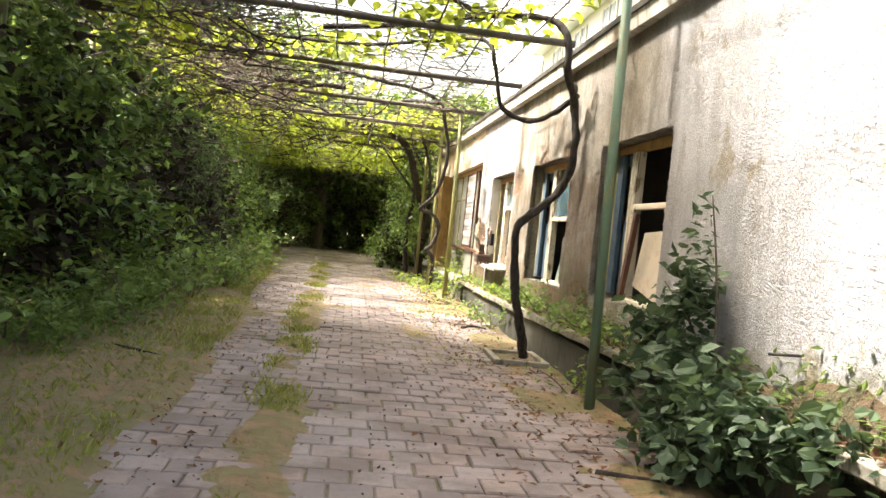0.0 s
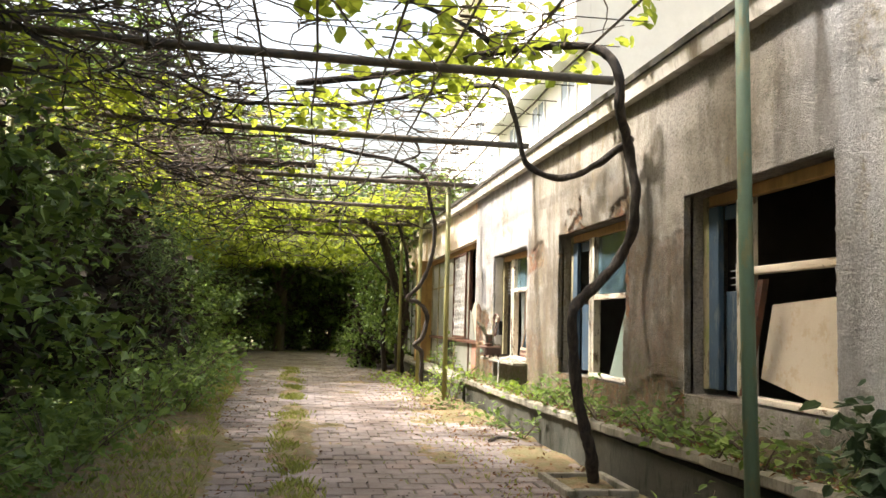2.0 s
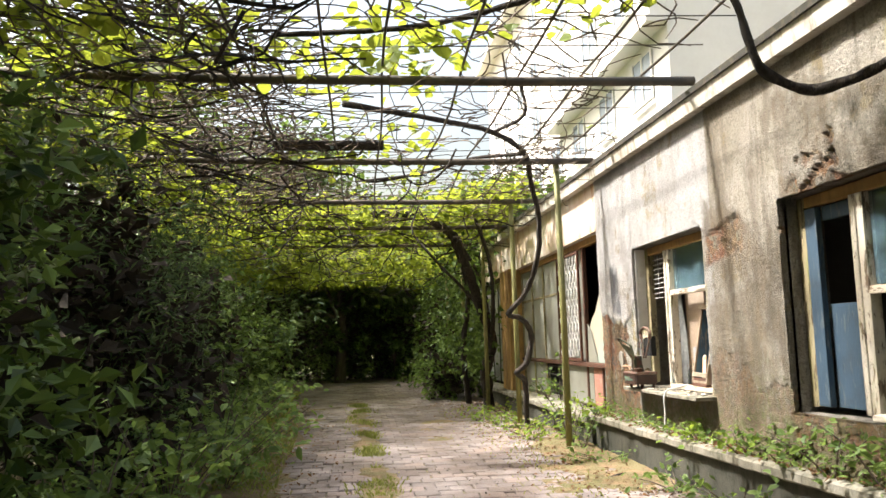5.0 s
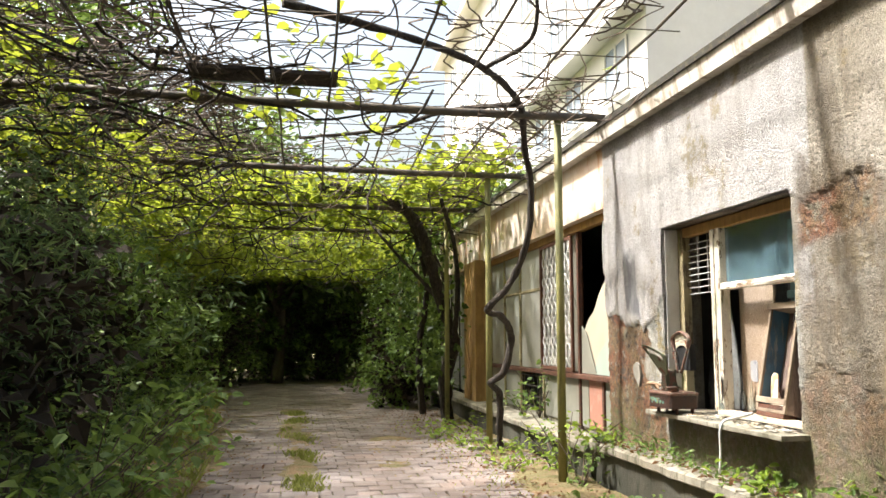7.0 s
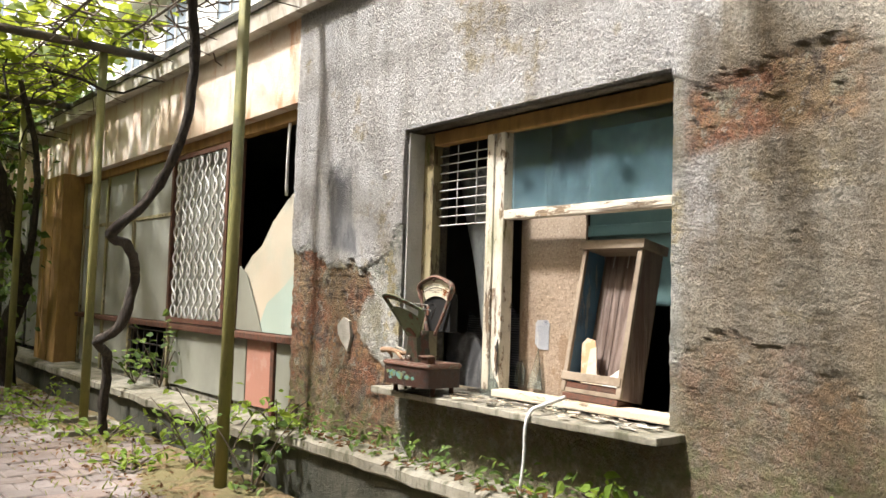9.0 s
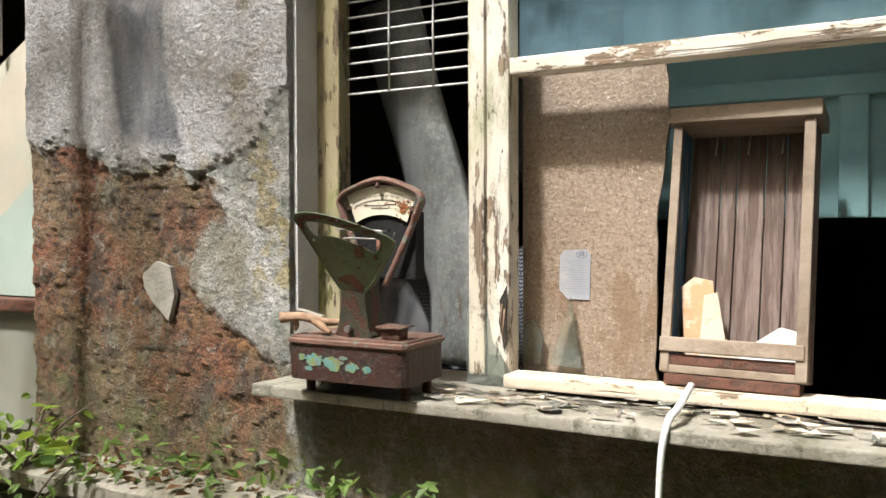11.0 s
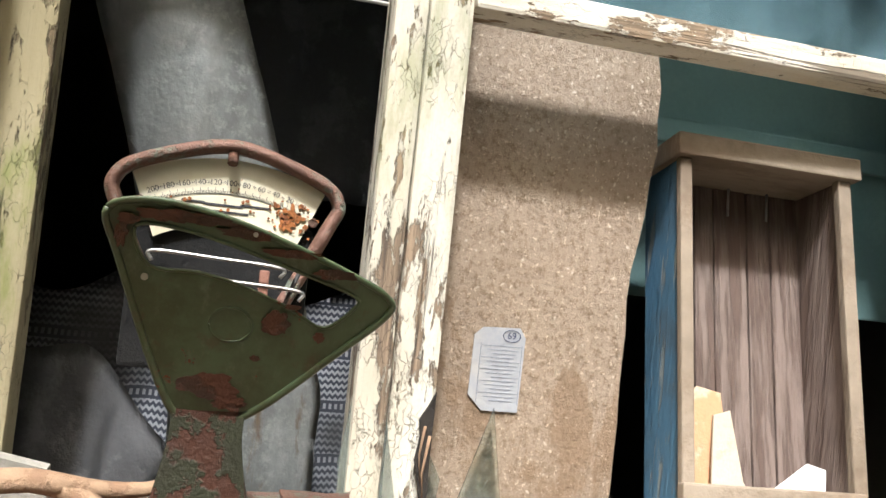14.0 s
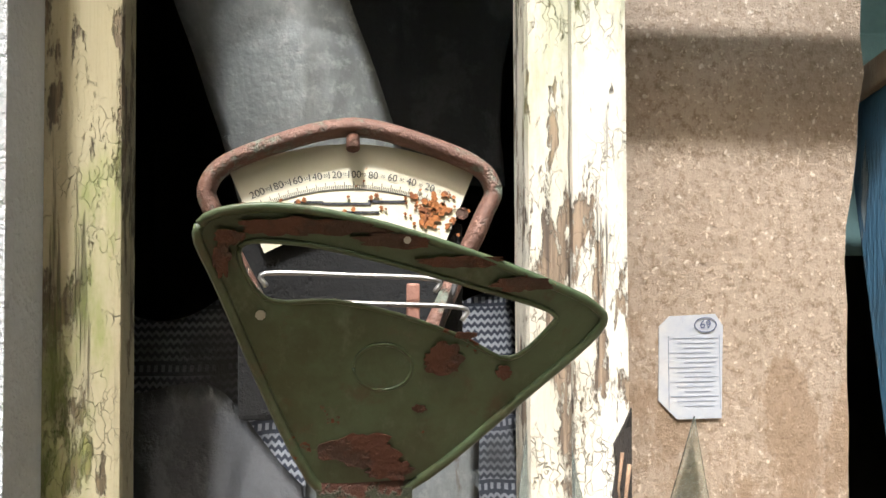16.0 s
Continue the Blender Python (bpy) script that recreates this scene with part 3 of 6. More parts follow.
def leaves(name, material, centres, size, parent=None, droop=0.3, up=0.6, wide=0.5, seed=1, lobes=False):
    """Many folded leaves round the given centres, as one mesh."""
    rng = np.random.default_rng(seed)
    c = np.asarray(centres, float)
    n = len(c)
    d = rng.normal(size=(n, 3))
    d[:, 2] = d[:, 2] * 0.5 - droop
    d /= np.linalg.norm(d, axis=1)[:, None]
    nr = rng.normal(size=(n, 3))
    nr[:, 2] = abs(nr[:, 2]) + up
    s = np.cross(d, nr)
    s /= np.linalg.norm(s, axis=1)[:, None] + 1e-9
    nr = np.cross(s, d)
    z = (size * rng.uniform(0.55, 1.25, n))[:, None]
    w = z * wide
    if lobes:
        shape = ((0, 0, 0), (0.22, 0.55, 0.05), (0.62, 0.52, 0.1), (1.0, 0, -0.06), (0.62, -0.52, 0.1), (0.22, -0.55, 0.05))
        fc = ((0, 3, 2, 1), (0, 5, 4, 3))
    else:
        shape = ((0, 0, 0), (0.45, 0.5, 0.09), (1.0, 0, -0.08), (0.45, -0.5, 0.09))
        fc = ((0, 2, 1), (0, 3, 2))
    k = len(shape)
    v = np.stack([c + d * z * a + s * w * b + nr * z * h for a, b, h in shape], 1).reshape(-1, 3)
    faces = [tuple(i * k + q for q in f) for i in range(n) for f in fc]
    return raw(name, v.tolist(), faces, material, parent)


def strands(name, paths, radius, material, parent=None):
    """Thin three-sided twigs, as one mesh."""
    vs, fs = [], []
    for pts in paths:
        base, n = len(vs), len(pts)
        for i, p in enumerate(pts):
            d = np.subtract(pts[min(i + 1, n - 1)], pts[max(i - 1, 0)])
            d = d / (np.linalg.norm(d) + 1e-9)
            u = np.cross(d, (0.3, 0.5, 0.81))
            u /= np.linalg.norm(u) + 1e-9
            w = np.cross(d, u)
            r = radius * (1 - 0.6 * i / n)
            for a in (0, 2.094, 4.189):
                vs.append(tuple(np.asarray(p) + (u * math.cos(a) + w * math.sin(a)) * r))
        for i in range(n - 1):
            for k in range(3):
                a, b = base + i * 3 + k, base + i * 3 + (k + 1) % 3
                fs.append((a, b, b + 3, a + 3))
    return raw(name, vs, fs, material, parent)

# ---- structure ----
WX = 2.38                    # outer face of the front wall
OPEN = [(6.1, 7.9, 0.80, 2.27), (9.1, 11.05, 0.76, 2.29), (12.42, 14.31, 0.79, 2.30)]
SHOP = (15.64, 21.4)         # the glazed shop front
Y0, Y1, TOP = -5.0, 26.0, 3.42


def smoothstep(a, b, x):
    t = min(1.0, max(0.0, (x - a) / (b - a)))
    return t * t * (3 - 2 * t)


def plaster_state(y, z):
    """How far the roughcast is lost: bare masonry, grey undercoat, moss, cement smears."""
    n = noise.fractal(Vector((y * 1.1, z * 1.1, 3.3)), 0.9, 2.1, 5)
    f = noise.fractal(Vector((y * 5.0, z * 5.0, 8.1)), 0.8, 2.1, 4)
    e = n * 0.35 + f * 0.10
    bare = under = 0.0
    if y > 14.2:
        rag = f * 0.05 + noise.fractal(Vector((y * 16, z * 16, 2.2)), 0.8, 2.1, 3) * 0.022
        edge = 1.74 - 0.18 * smoothstep(14.32, 14.5, y) - 0.10 * smoothstep(14.5, 14.72, y) + 0.07 * smoothstep(14.76, 14.86, y) + 0.10 * smoothstep(15.1, 15.4, y)
        edge += rag
        bare = smoothstep(-0.008, 0.008, edge - 0.03 - z) * smoothstep(-0.05, 0.05, y - 14.70 + e * 0.55 + 0.30 * smoothstep(1.12, 0.72, z) + rag)
        under = smoothstep(-0.008, 0.008, edge - z)
    elif y > 11.05:
        band = 0.95 * smoothstep(-0.04, 0.04, 0.15 - abs(z - 2.12 - 0.06 * (12.4 - y) + e * 0.3)) * smoothstep(12.42, 12.3, y) * smoothstep(11.5, 11.9, y + e)
        bare = max(band, 0.4 * smoothstep(-0.02, 0.02, 0.98 + e - z))
        under = smoothstep(-0.02, 0.02, 2.02 + e - z) * smoothstep(11.2, 11.4, y + e)
    elif y > 7.9:
        bare = smoothstep(-0.02, 0.04, e * 2.0 + 0.04 - 0.5 * abs(z - 1.7)) if y > 9.0 else smoothstep(-0.02, 0.02, 2.05 + e * 0.3 - z) * 0.3
        bare = max(bare, smoothstep(-0.03, 0.03, 0.9 + e - z))
        under = smoothstep(-0.02, 0.02, 2.0 + e - z)
    else:
        bare = smoothstep(-0.03, 0.03, 0.55 + e * 0.4 - z)
    moss = smoothstep(1.25 if 8 < y < 12.4 else 0.95, 0.5, z + e * 0.7) * (0.85 if y > 8 else 0.5)
    cement = smoothstep(0.0, 0.05, 0.17 - abs(y - 14.98 + e * 0.3)) * smoothstep(1.62, 1.68, z + e * 0.4) * smoothstep(2.1, 1.9, z + e)
    grime = smoothstep(7.3, 7.9, y + e) * smoothstep(12.42, 12.3, y) * smoothstep(-0.1, 0.1, (2.25 if y < 9 or y > 11 else 2.9) + e * 1.5 - z)
    if y > 14.2:
        grime = 0.7 * bare
    lighter = smoothstep(7.2, 5.8, y + e) * smoothstep(0.55, 0.8, z + e)
    # Past y 12.2 the pale roughcast is whitened further to carry sunlight.
    if y > 12.2:
        lighter = 0.9 * smoothstep(1.45, 1.75, z + e)
    return bare, under * (1 - bare) * (1 - grime), moss, cement, grime, lighter


def front_wall():
    def lines(a, b, marks, step):
        cuts = sorted({a, b, *[m for m in marks if a < m < b]})
        out = []
        for p, q in zip(cuts, cuts[1:]):
            k = max(1, round((q - p) / step(0.5 * (p + q))))
            out += [p + (q - p) * i / k for i in range(k)]
        return out + [b]

    ys = lines(Y0, SHOP[0], [o[i] for o in OPEN for i in (0, 1)] + [12.0], lambda y: 0.0105 if y > 14.2 else (0.03 if y > 8 else 0.045))
    zs = lines(0.2, TOP, [o[i] for o in OPEN for i in (2, 3)], lambda z: 0.0125 if z < 2.1 else 0.02)
    vid, verts, state, faces = {}, [], [], []

    def vert(i, j):
        if (i, j) not in vid:
            y, z = ys[i], zs[j]
            s = plaster_state(y, z)
            rc = abs(noise.noise(Vector((y * 30, z * 30, 0.5)))) * 0.013 + noise.noise(Vector((y * 3, z * 3, 1.5))) * 0.006
            course = abs(((z / 0.075) % 1.0) - 0.5)
            brick = -0.006 * smoothstep(0.40, 0.5, course) * (0.5 + noise.noise(Vector((y * 2, z * 2, 9)))) + noise.fractal(Vector((y * 9, z * 13, 4)), 0.9, 2, 4) * 0.012
            d = max(-0.006, 0.030 + rc * (1 - s[3]) - s[1] * 0.010 - s[0] * (0.022 - brick))
            vid[i, j] = len(verts)
            verts.append((WX + 0.012 - d, y, z))
            state.append(s)
        return vid[i, j]

    for i in range(len(ys) - 1):
        for j in range(len(zs) - 1):
            yc, zc = 0.5 * (ys[i] + ys[i + 1]), 0.5 * (zs[j] + zs[j + 1])
            if not any(o[0] < yc < o[1] and o[2] < zc < o[3] for o in OPEN):
                faces.append((vert(i, j), vert(i, j + 1), vert(i + 1, j + 1), vert(i + 1, j)))
    me = bpy.data.meshes.new("wall_front")
    me.from_pydata(verts, [], faces)
    for k, key in enumerate(("bare", "base", "moss", "cement", "grime", "lighter")):
        a = me.attributes.new(key, "FLOAT", "POINT")
        a.data.foreach_set("value", [s[k] for s in state])
    bm = bmesh.new()
    bm.from_mesh(me)
    r = bmesh.ops.extrude_edge_only(bm, edges=[e for e in bm.edges if e.is_boundary])
    for v in r["geom"]:
        if isinstance(v, bmesh.types.BMVert):
            v.co.x = WX + 0.05
    # masonry behind the plaster
    cuts = [Y0] + [v for o in OPEN for v in o[:2]] + [SHOP[0]]
    for a, b in zip(cuts[::2], cuts[1::2]):
        box(WX + 0.03, WX + 0.33, a, b, 0.0, TOP, 0, bm)
    for a, b, lo, hi in OPEN:
        box(WX + 0.03, WX + 0.33, a, b, 0.0, lo, 0, bm), box(WX + 0.03, WX + 0.33, a, b, hi, TOP, 0, bm)
    bm.to_mesh(me)
    bm.free()
    me.materials.append(M["wall"])
    return tagged(new("wall_front", me), "weathered roughcast wall with plaster fallen off", "wall", kind="structure")


front_wall()


def eave():
    e = thing("roof_eave", "peeling concrete eave with a dark roofing-felt edge", "roof", kind="structure")
    n = 60
    for nm, mat, sec in (("eave_slab", "eave", ((2.27, -0.15), (2.25, -0.02), (7.0, 0.25), (7.0, -0.15))), ("roof_felt", "felt", ((2.232, -0.018), (2.222, 0.030), (7.0, 0.29), (7.0, 0.255)))):
        bm, rows = bmesh.new(), []
        for i in range(n + 1):
            y = Y0 + (Y1 - Y0) * i / n
            z = 3.355 + 0.0125 * (y - 6)
            w = noise.noise(Vector((y * 1.3, 0, 2))) * 0.02
            rows.append([bm.verts.new((x + (w if x < 3 else 0), y, z + h + (w * 0.5 if x < 3 else 0))) for x, h in sec])
        for a, b in zip(rows, rows[1:]):
            for k in range(4):
                bm.faces.new((a[k], b[k], b[(k + 1) % 4], a[(k + 1) % 4]))
        bm.faces.new(rows[0]), bm.faces.new(rows[-1][::-1])
        bmesh.ops.recalc_face_normals(bm, faces=bm.faces[:])
        part(nm, bm, mat, e)


eave()


def rooms():
    """Dim rooms behind the windows."""
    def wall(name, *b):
        tagged(ob_from(name, box(*b), "room"), "dark mottled interior plaster", "wall", kind="structure")

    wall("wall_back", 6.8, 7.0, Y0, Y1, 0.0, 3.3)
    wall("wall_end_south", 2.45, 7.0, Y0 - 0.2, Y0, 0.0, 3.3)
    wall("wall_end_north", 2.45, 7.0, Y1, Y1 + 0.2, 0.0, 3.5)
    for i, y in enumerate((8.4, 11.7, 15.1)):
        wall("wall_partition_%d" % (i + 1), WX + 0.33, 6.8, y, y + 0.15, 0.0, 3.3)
    tagged(ob_from("floor", box(WX + 0.33, 6.8, Y0, Y1, 0.1, 0.3), "room"), "dark mottled concrete floor inside the rooms", "floor", kind="structure")
    tagged(ob_from("ceiling", box(WX + 0.33, 6.8, Y0, Y1, 3.05, 3.15), "room"), "dark mottled plaster ceiling of the rooms", "ceiling", kind="structure")


rooms()


def ledges():
    for nm, ya, yb, xf, za, zb, lab in (("ledge_near", Y0, 15.66, 2.17, 0.52, 0.385, "mossy concrete ledge along the wall foot"), ("ledge_far", 15.67, Y1, 2.12, 0.36, 0.34, "dark-fronted concrete kerb ledge below the shop front")):
        e = thing(nm, lab, "ledge", kind="structure")
        bm, rows = bmesh.new(), []
        n = int((yb - ya) / 0.12)
        for i in range(n + 1):
            y = ya + (yb - ya) * i / n
            z = za + (zb - za) * smoothstep(0, 12, y - 2)
            w = noise.fractal(Vector((y * 2.5, 1, 0)), 0.8, 2, 4) * 0.022
            rows.append([bm.verts.new(p) for p in ((xf + 0.02 + w, y, z - 0.085), (xf + w, y, z - 0.07 + w * 0.4), (xf + w * 1.3, y, z - 0.015), (xf + 0.02 + w, y, z + w * 0.3), (2.45, y, z + 0.02), (2.45, y, z - 0.085))])
        for a, b in zip(rows, rows[1:]):
            for k in range(6):
                bm.faces.new((a[k], b[k], b[(k + 1) % 6], a[(k + 1) % 6]))
        bm.faces.new(rows[0]), bm.faces.new(rows[-1][::-1])
        bmesh.ops.recalc_face_normals(bm, faces=bm.faces[:])
        part("coping", bm, "ledge", e)
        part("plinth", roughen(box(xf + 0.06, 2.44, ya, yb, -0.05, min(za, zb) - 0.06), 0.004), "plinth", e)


ledges()

# ground and paving
bm = bmesh.new()
bmesh.ops.create_grid(bm, x_segments=8, y_segments=8, size=400)
for v in bm.verts:
    v.co.z = -0.045
tagged(ob_from("ground", bm, "soil"), "dark leaf-littered soil", "ground", kind="structure")


def road_left(y):
    return -1.35 - 0.45 * smoothstep(8, 16, y) - 0.8 * smoothstep(16, 27, y)


# ---- windows ----


def window(name, label, o, frame_mat, mull, transom, sill=True):
    a, b, lo, hi = o
    fx0, fx1 = 2.505, 2.575
    w = thing(name, label, "window", kind="structure")
    part("jamb", box(fx0, fx1, b - 0.105, b - 0.005, lo + 0.04, hi - 0.01, 0.008), "olive_wood", w, "mossy olive jamb")
    part("jamb", box(fx0, fx1, a + 0.005, a + 0.06, lo + 0.04, hi - 0.01, 0.008), frame_mat, w)
    part("head", box(fx0, fx1, a + 0.06, b - 0.105, hi - 0.09, hi - 0.01, 0.008), "ochre_wood", w, "brown timber head")
    part("bottom_rail", box(fx0 - 0.07, fx1 - 0.03, a + 0.01, mull - 0.005, lo + 0.012, lo + 0.05, 0.008), "white_wood", w, "cracked white rail")
    part("mullion", box(fx0 - 0.01, fx1, mull, mull + 0.075, lo + 0.03, hi - 0.09, 0.008), frame_mat, w)
    part("mullion", box(fx0 - 0.018, fx1, mull + 0.077, mull + 0.135, lo + 0.03, hi - 0.09, 0.012), frame_mat, w)
    part("transom", box(fx0 - 0.012, fx1, a + 0.06, mull - 0.002, transom - 0.05, transom, 0.008), "white_wood", w)
    if sill:
        s = part("sill", roughen(box(2.185, 2.52, a - 0.08, b + 0.005, lo - 0.034, lo, 0.006), 0.006, 12, 6), "ledge", w, "chipped stone sill")
    return w


w1 = window("window_1", "broken window with faded blue timber and dark room behind", OPEN[0], "yellow_wood", 7.24, 1.70, False)
w2 = window("window_2", "old window with blue sash and cream frame", OPEN[1], "yellow_wood", 10.25, 1.60, False)
w3 = window("window_3", "peeling cream timber window with a stone sill", OPEN[2], "yellow_wood", 13.577, 1.785)


# Flat dark patch laid on the mullion as the shade of its rot hole.
rot = part("rotted_hollow", slab([(13.580, 1.10), (13.592, 1.075), (13.604, 1.055), (13.600, 1.03), (13.606, 0.99), (13.596, 0.95), (13.588, 0.90), (13.580, 0.93), (13.581, 1.0)], 0.004, pose(2.483, 0, 0)), "bark", w3, "dark patch standing for the shade in the mullion's rotted hollow")
part("splinter", tube([(2.480, 13.585, 1.03), (2.482, 13.592, 0.97), (2.484, 13.586, 0.92)], 0.003, 0.001, 5), "plank_bit", rot)
part("splinter", tube([(2.480, 13.594, 1.045), (2.482, 13.599, 1.0), (2.484, 13.593, 0.95)], 0.0025, 0.001, 5), "plank_bit", rot)


def pane(parent, y0, y1, z0, z1, mat="glass_blue", x=2.54):
    p = part("pane", box(x, x + 0.004, y0, y1, z0, z1), mat, parent)
    p.visible_shadow = False
    return p


pane(w3, 12.47, 13.56, 1.787, 2.21)
pane(w2, 9.17, 10.24, 1.61, 2.20)
# torn smooth render in the window reveal
bm = slab([(2.392, 1.0), (2.392, 2.285), (2.504, 2.285), (2.504, 0.96), (2.46, 0.985), (2.43, 0.96)], 0.014)
bm.transform(Matrix(((0, 1, 0, 0), (-1, 0, 0, 14.309), (0, 0, 1, 0), (0, 0, 0, 1))))
part("reveal_render", bm, "reveal", w3, "smooth grey render sheet")


def bar_grid(parent, y0, y1, z0, z1, dz, ny, x, mat="wire_white", r=0.004):
    for i in range(int((z1 - z0) / dz) + 1):
        part("grid_bar", tube([(x, y0, z0 + i * dz), (x, y1, z0 + i * dz)], r, sides=5), mat, parent)
    for i in range(1, ny):
        y = y0 + (y1 - y0) * i / ny
        part("grid_bar", tube([(x - 0.006, y, z0), (x - 0.006, y, z1)], r, sides=5), mat, parent)


g = thing("window_grille", "white wire grille inside the window", "grille")
bar_grid(g, 13.70, 14.205, 1.735, 2.20, 0.052, 3, 2.56)

# blue sashes and leaning sheets of the two nearer windows
for o, m0, s in ((OPEN[0], 7.38, w1), (OPEN[1], 10.39, w2)):
    part("sash_stile", box(2.50, 2.545, o[1] - 0.25, o[1] - 0.11, o[2] + 0.05, o[3] - 0.1, 0.006), "blue_sash", s)
    part("sash_stile", box(2.55, 2.59, m0 + 0.01, m0 + 0.07, o[2] + 0.05, o[3] - 0.1, 0.006), "blue_sash", s)
    part("sash_rail", box(2.55, 2.59, m0 + 0.07, o[1] - 0.25, o[3] - 0.2, o[3] - 0.1, 0.006), "blue_sash", s)
    part("sash_panel", box(2.56, 2.575, m0 + 0.07, o[1] - 0.25, o[2] + 0.05, o[2] + 0.75, 0.003), "blue_sash", s)
bar_grid(g2 := thing("window_grille", "white wire grille inside the window", "grille"), 7.40, 7.65, 1.55, 1.75, 0.05, 3, 2.60)
tagged(ob_from("leaning_board", slab([(6.15, 0.80), (7.14, 0.97), (7.05, 1.45), (6.12, 1.50)], 0.018, pose(2.46, 0, 0, 0, 4, 0)), "pale_card"), "stained off-white board leaning in the broken window", "board")
tagged(ob_from("timber_strut", slab([(7.15, 0.85), (7.22, 0.85), (6.98, 1.6), (6.92, 1.6)], 0.04, pose(2.42, 0, 0)), "rust"), "dark rusty strut leaning in the window", "strut")
tagged(ob_from("green_plastic_sheet", slab([(9.15, 0.78), (9.75, 0.80), (9.35, 1.52), (9.13, 1.5)], 0.012, pose(2.45, 0, 0, 0, 2, 0)), "frost_green"), "pale green broken sheet in the window", "sheet")

# ---- shop front ----


def shop_front():
    s = thing("shop_front", "derelict shop front with grey panes and rusty rails", "shop front", kind="structure")
    x = 2.50
    part("fascia", roughen(box(2.385, 2.75, SHOP[0] + 0.002, Y1, 2.70, TOP + 0.02), 0.004), "fascia", s, "rust-stained cream fascia")
    part("top_rail", box(x - 0.02, x + 0.06, SHOP[0], SHOP[1], 2.61, 2.699, 0.006), "ochre_wood", s)
    part("sill_rail", roughen(box(x - 0.05, x + 0.06, SHOP[0], SHOP[1], 0.93, 0.985, 0.01), 0.01, 5), "rust", s, "rusty sill rail")
    part("riser", box(x + 0.03, x + 0.10, SHOP[0], SHOP[1], 0.30, 0.40), "ledge", s)
    for y in (16.10, 16.85, 18.30, 19.45, 20.40, 21.33):
        part("post", box(x - 0.01, x + 0.05, y, y + 0.055, 0.36, 2.61 if y > 16.5 else 0.93, 0.006), "olive_wood" if y > 18 else "rust", s)
    for y0, y1, m in ((15.65, 16.09, "grey_pane"), (16.16, 16.60, "red_panel"), (16.62, 16.84, "grey_pane"), (16.91, 18.29, "grey_pane"), (19.51, 20.39, "grey_pane"), (20.46, 21.32, "grey_pane")):
        part("lower_panel", box(x + 0.01, x + 0.03, y0, y1, 0.40, 0.93, 0.004), m, s)
    for y0, y1 in ((18.37, 19.44), (19.52, 20.39), (20.47, 21.32)):
        part("pane", box(x + 0.012, x + 0.022, y0, y1, 0.99, 2.03), "grey_pane", s)
        part("pane", box(x + 0.012, x + 0.022, y0, y1, 2.07, 2.60), "grey_pane", s)
        part("muntin", box(x, x + 0.03, y0, y1, 2.032, 2.068, 0.004), "olive_wood", s)
    # iron cage low in the front
    for i in range(6):
        part("vent_bar", box(x - 0.005, x + 0.008, 18.4 + i * 0.19, 18.415 + i * 0.19, 0.42, 0.92), "black", s)
    for i in range(4):
        part("vent_bar", box(x - 0.012, x - 0.005, 18.36, 19.44, 0.46 + i * 0.14, 0.475 + i * 0.14), "black", s)
    part("broken_pane", slab([(15.645, 0.99), (16.82, 0.99), (16.80, 1.45), (16.62, 1.60), (16.45, 1.68), (16.28, 1.86), (16.05, 2.02), (15.9, 2.10), (15.645, 2.26)], 0.008, pose(x + 0.03, 0, 0)), "frost", s, "jagged dusty cream pane")
    part("broken_pane", slab([(15.645, 0.99), (16.45, 0.99), (16.30, 1.22), (16.02, 1.36), (15.645, 1.62)], 0.008, pose(x + 0.018, 0, 0)), "frost_green", s, "pale green sheet remnant")
    part("broken_pane", slab([(16.35, 0.99), (16.82, 0.99), (16.80, 1.52), (16.66, 1.45)], 0.006, pose(x + 0.008, 0, 0)), "grey_pane", s)
    part("cable", tube(smooth_path([(x, 16.0, 2.68), (x - 0.02, 15.98, 2.4), (x, 16.02, 2.05)]), 0.012, sides=6), "wire_white", s)
    # ochre boarded pier and the bay beyond it
    for i in range(5):
        part("pier_board", box(2.24 + 0.004 * (i % 2), 2.50, 21.42 + i * 0.2, 21.615 + i * 0.2, 0.30, 2.72, 0.006), "ochre_wood", s)
    for i in range(4):
        part("far_pane", box(x + 0.01, x + 0.03, 22.45 + i * 0.9, 23.3 + i * 0.9, 0.40, 2.65), "grey_pane", s)
        part("post", box(x - 0.01, x + 0.05, 23.32 + i * 0.9, 23.375 + i * 0.9, 0.36, 2.61, 0.006), "black", s)
    return s


shop_front()


def ornate_grille():
    g = thing("ornate_grille", "white scrolled iron grille in a narrow shop window", "grille")
    part("frame", ring_slab([(16.95, 1.0), (18.25, 1.0), (18.25, 2.58), (16.95, 2.58)], [(17.0, 1.04), (18.2, 1.04), (18.2, 2.54), (17.0, 2.54)], 0.03, pose(2.44, 0, 0), 80), "rust", g)
    part("backing", box(2.53, 2.54, 16.92, 18.28, 1.0, 2.6), "grey_pane", g)
    for i in range(7):
        y = 17.09 + i * 0.17
        pts = [(2.455, y + 0.05 * math.sin(k * math.pi / 4), 1.04 + k * 1.5 / 48) for k in range(49)]
        part("scroll_bar", tube(pts, 0.010, sides=4), "wire_white", g)
        pts = [(2.465, y - 0.05 * math.sin(k * math.pi / 4), 1.04 + k * 1.5 / 48) for k in range(49)]
        part("scroll_bar", tube(pts, 0.010, sides=4), "wire_white", g)


ornate_grille()

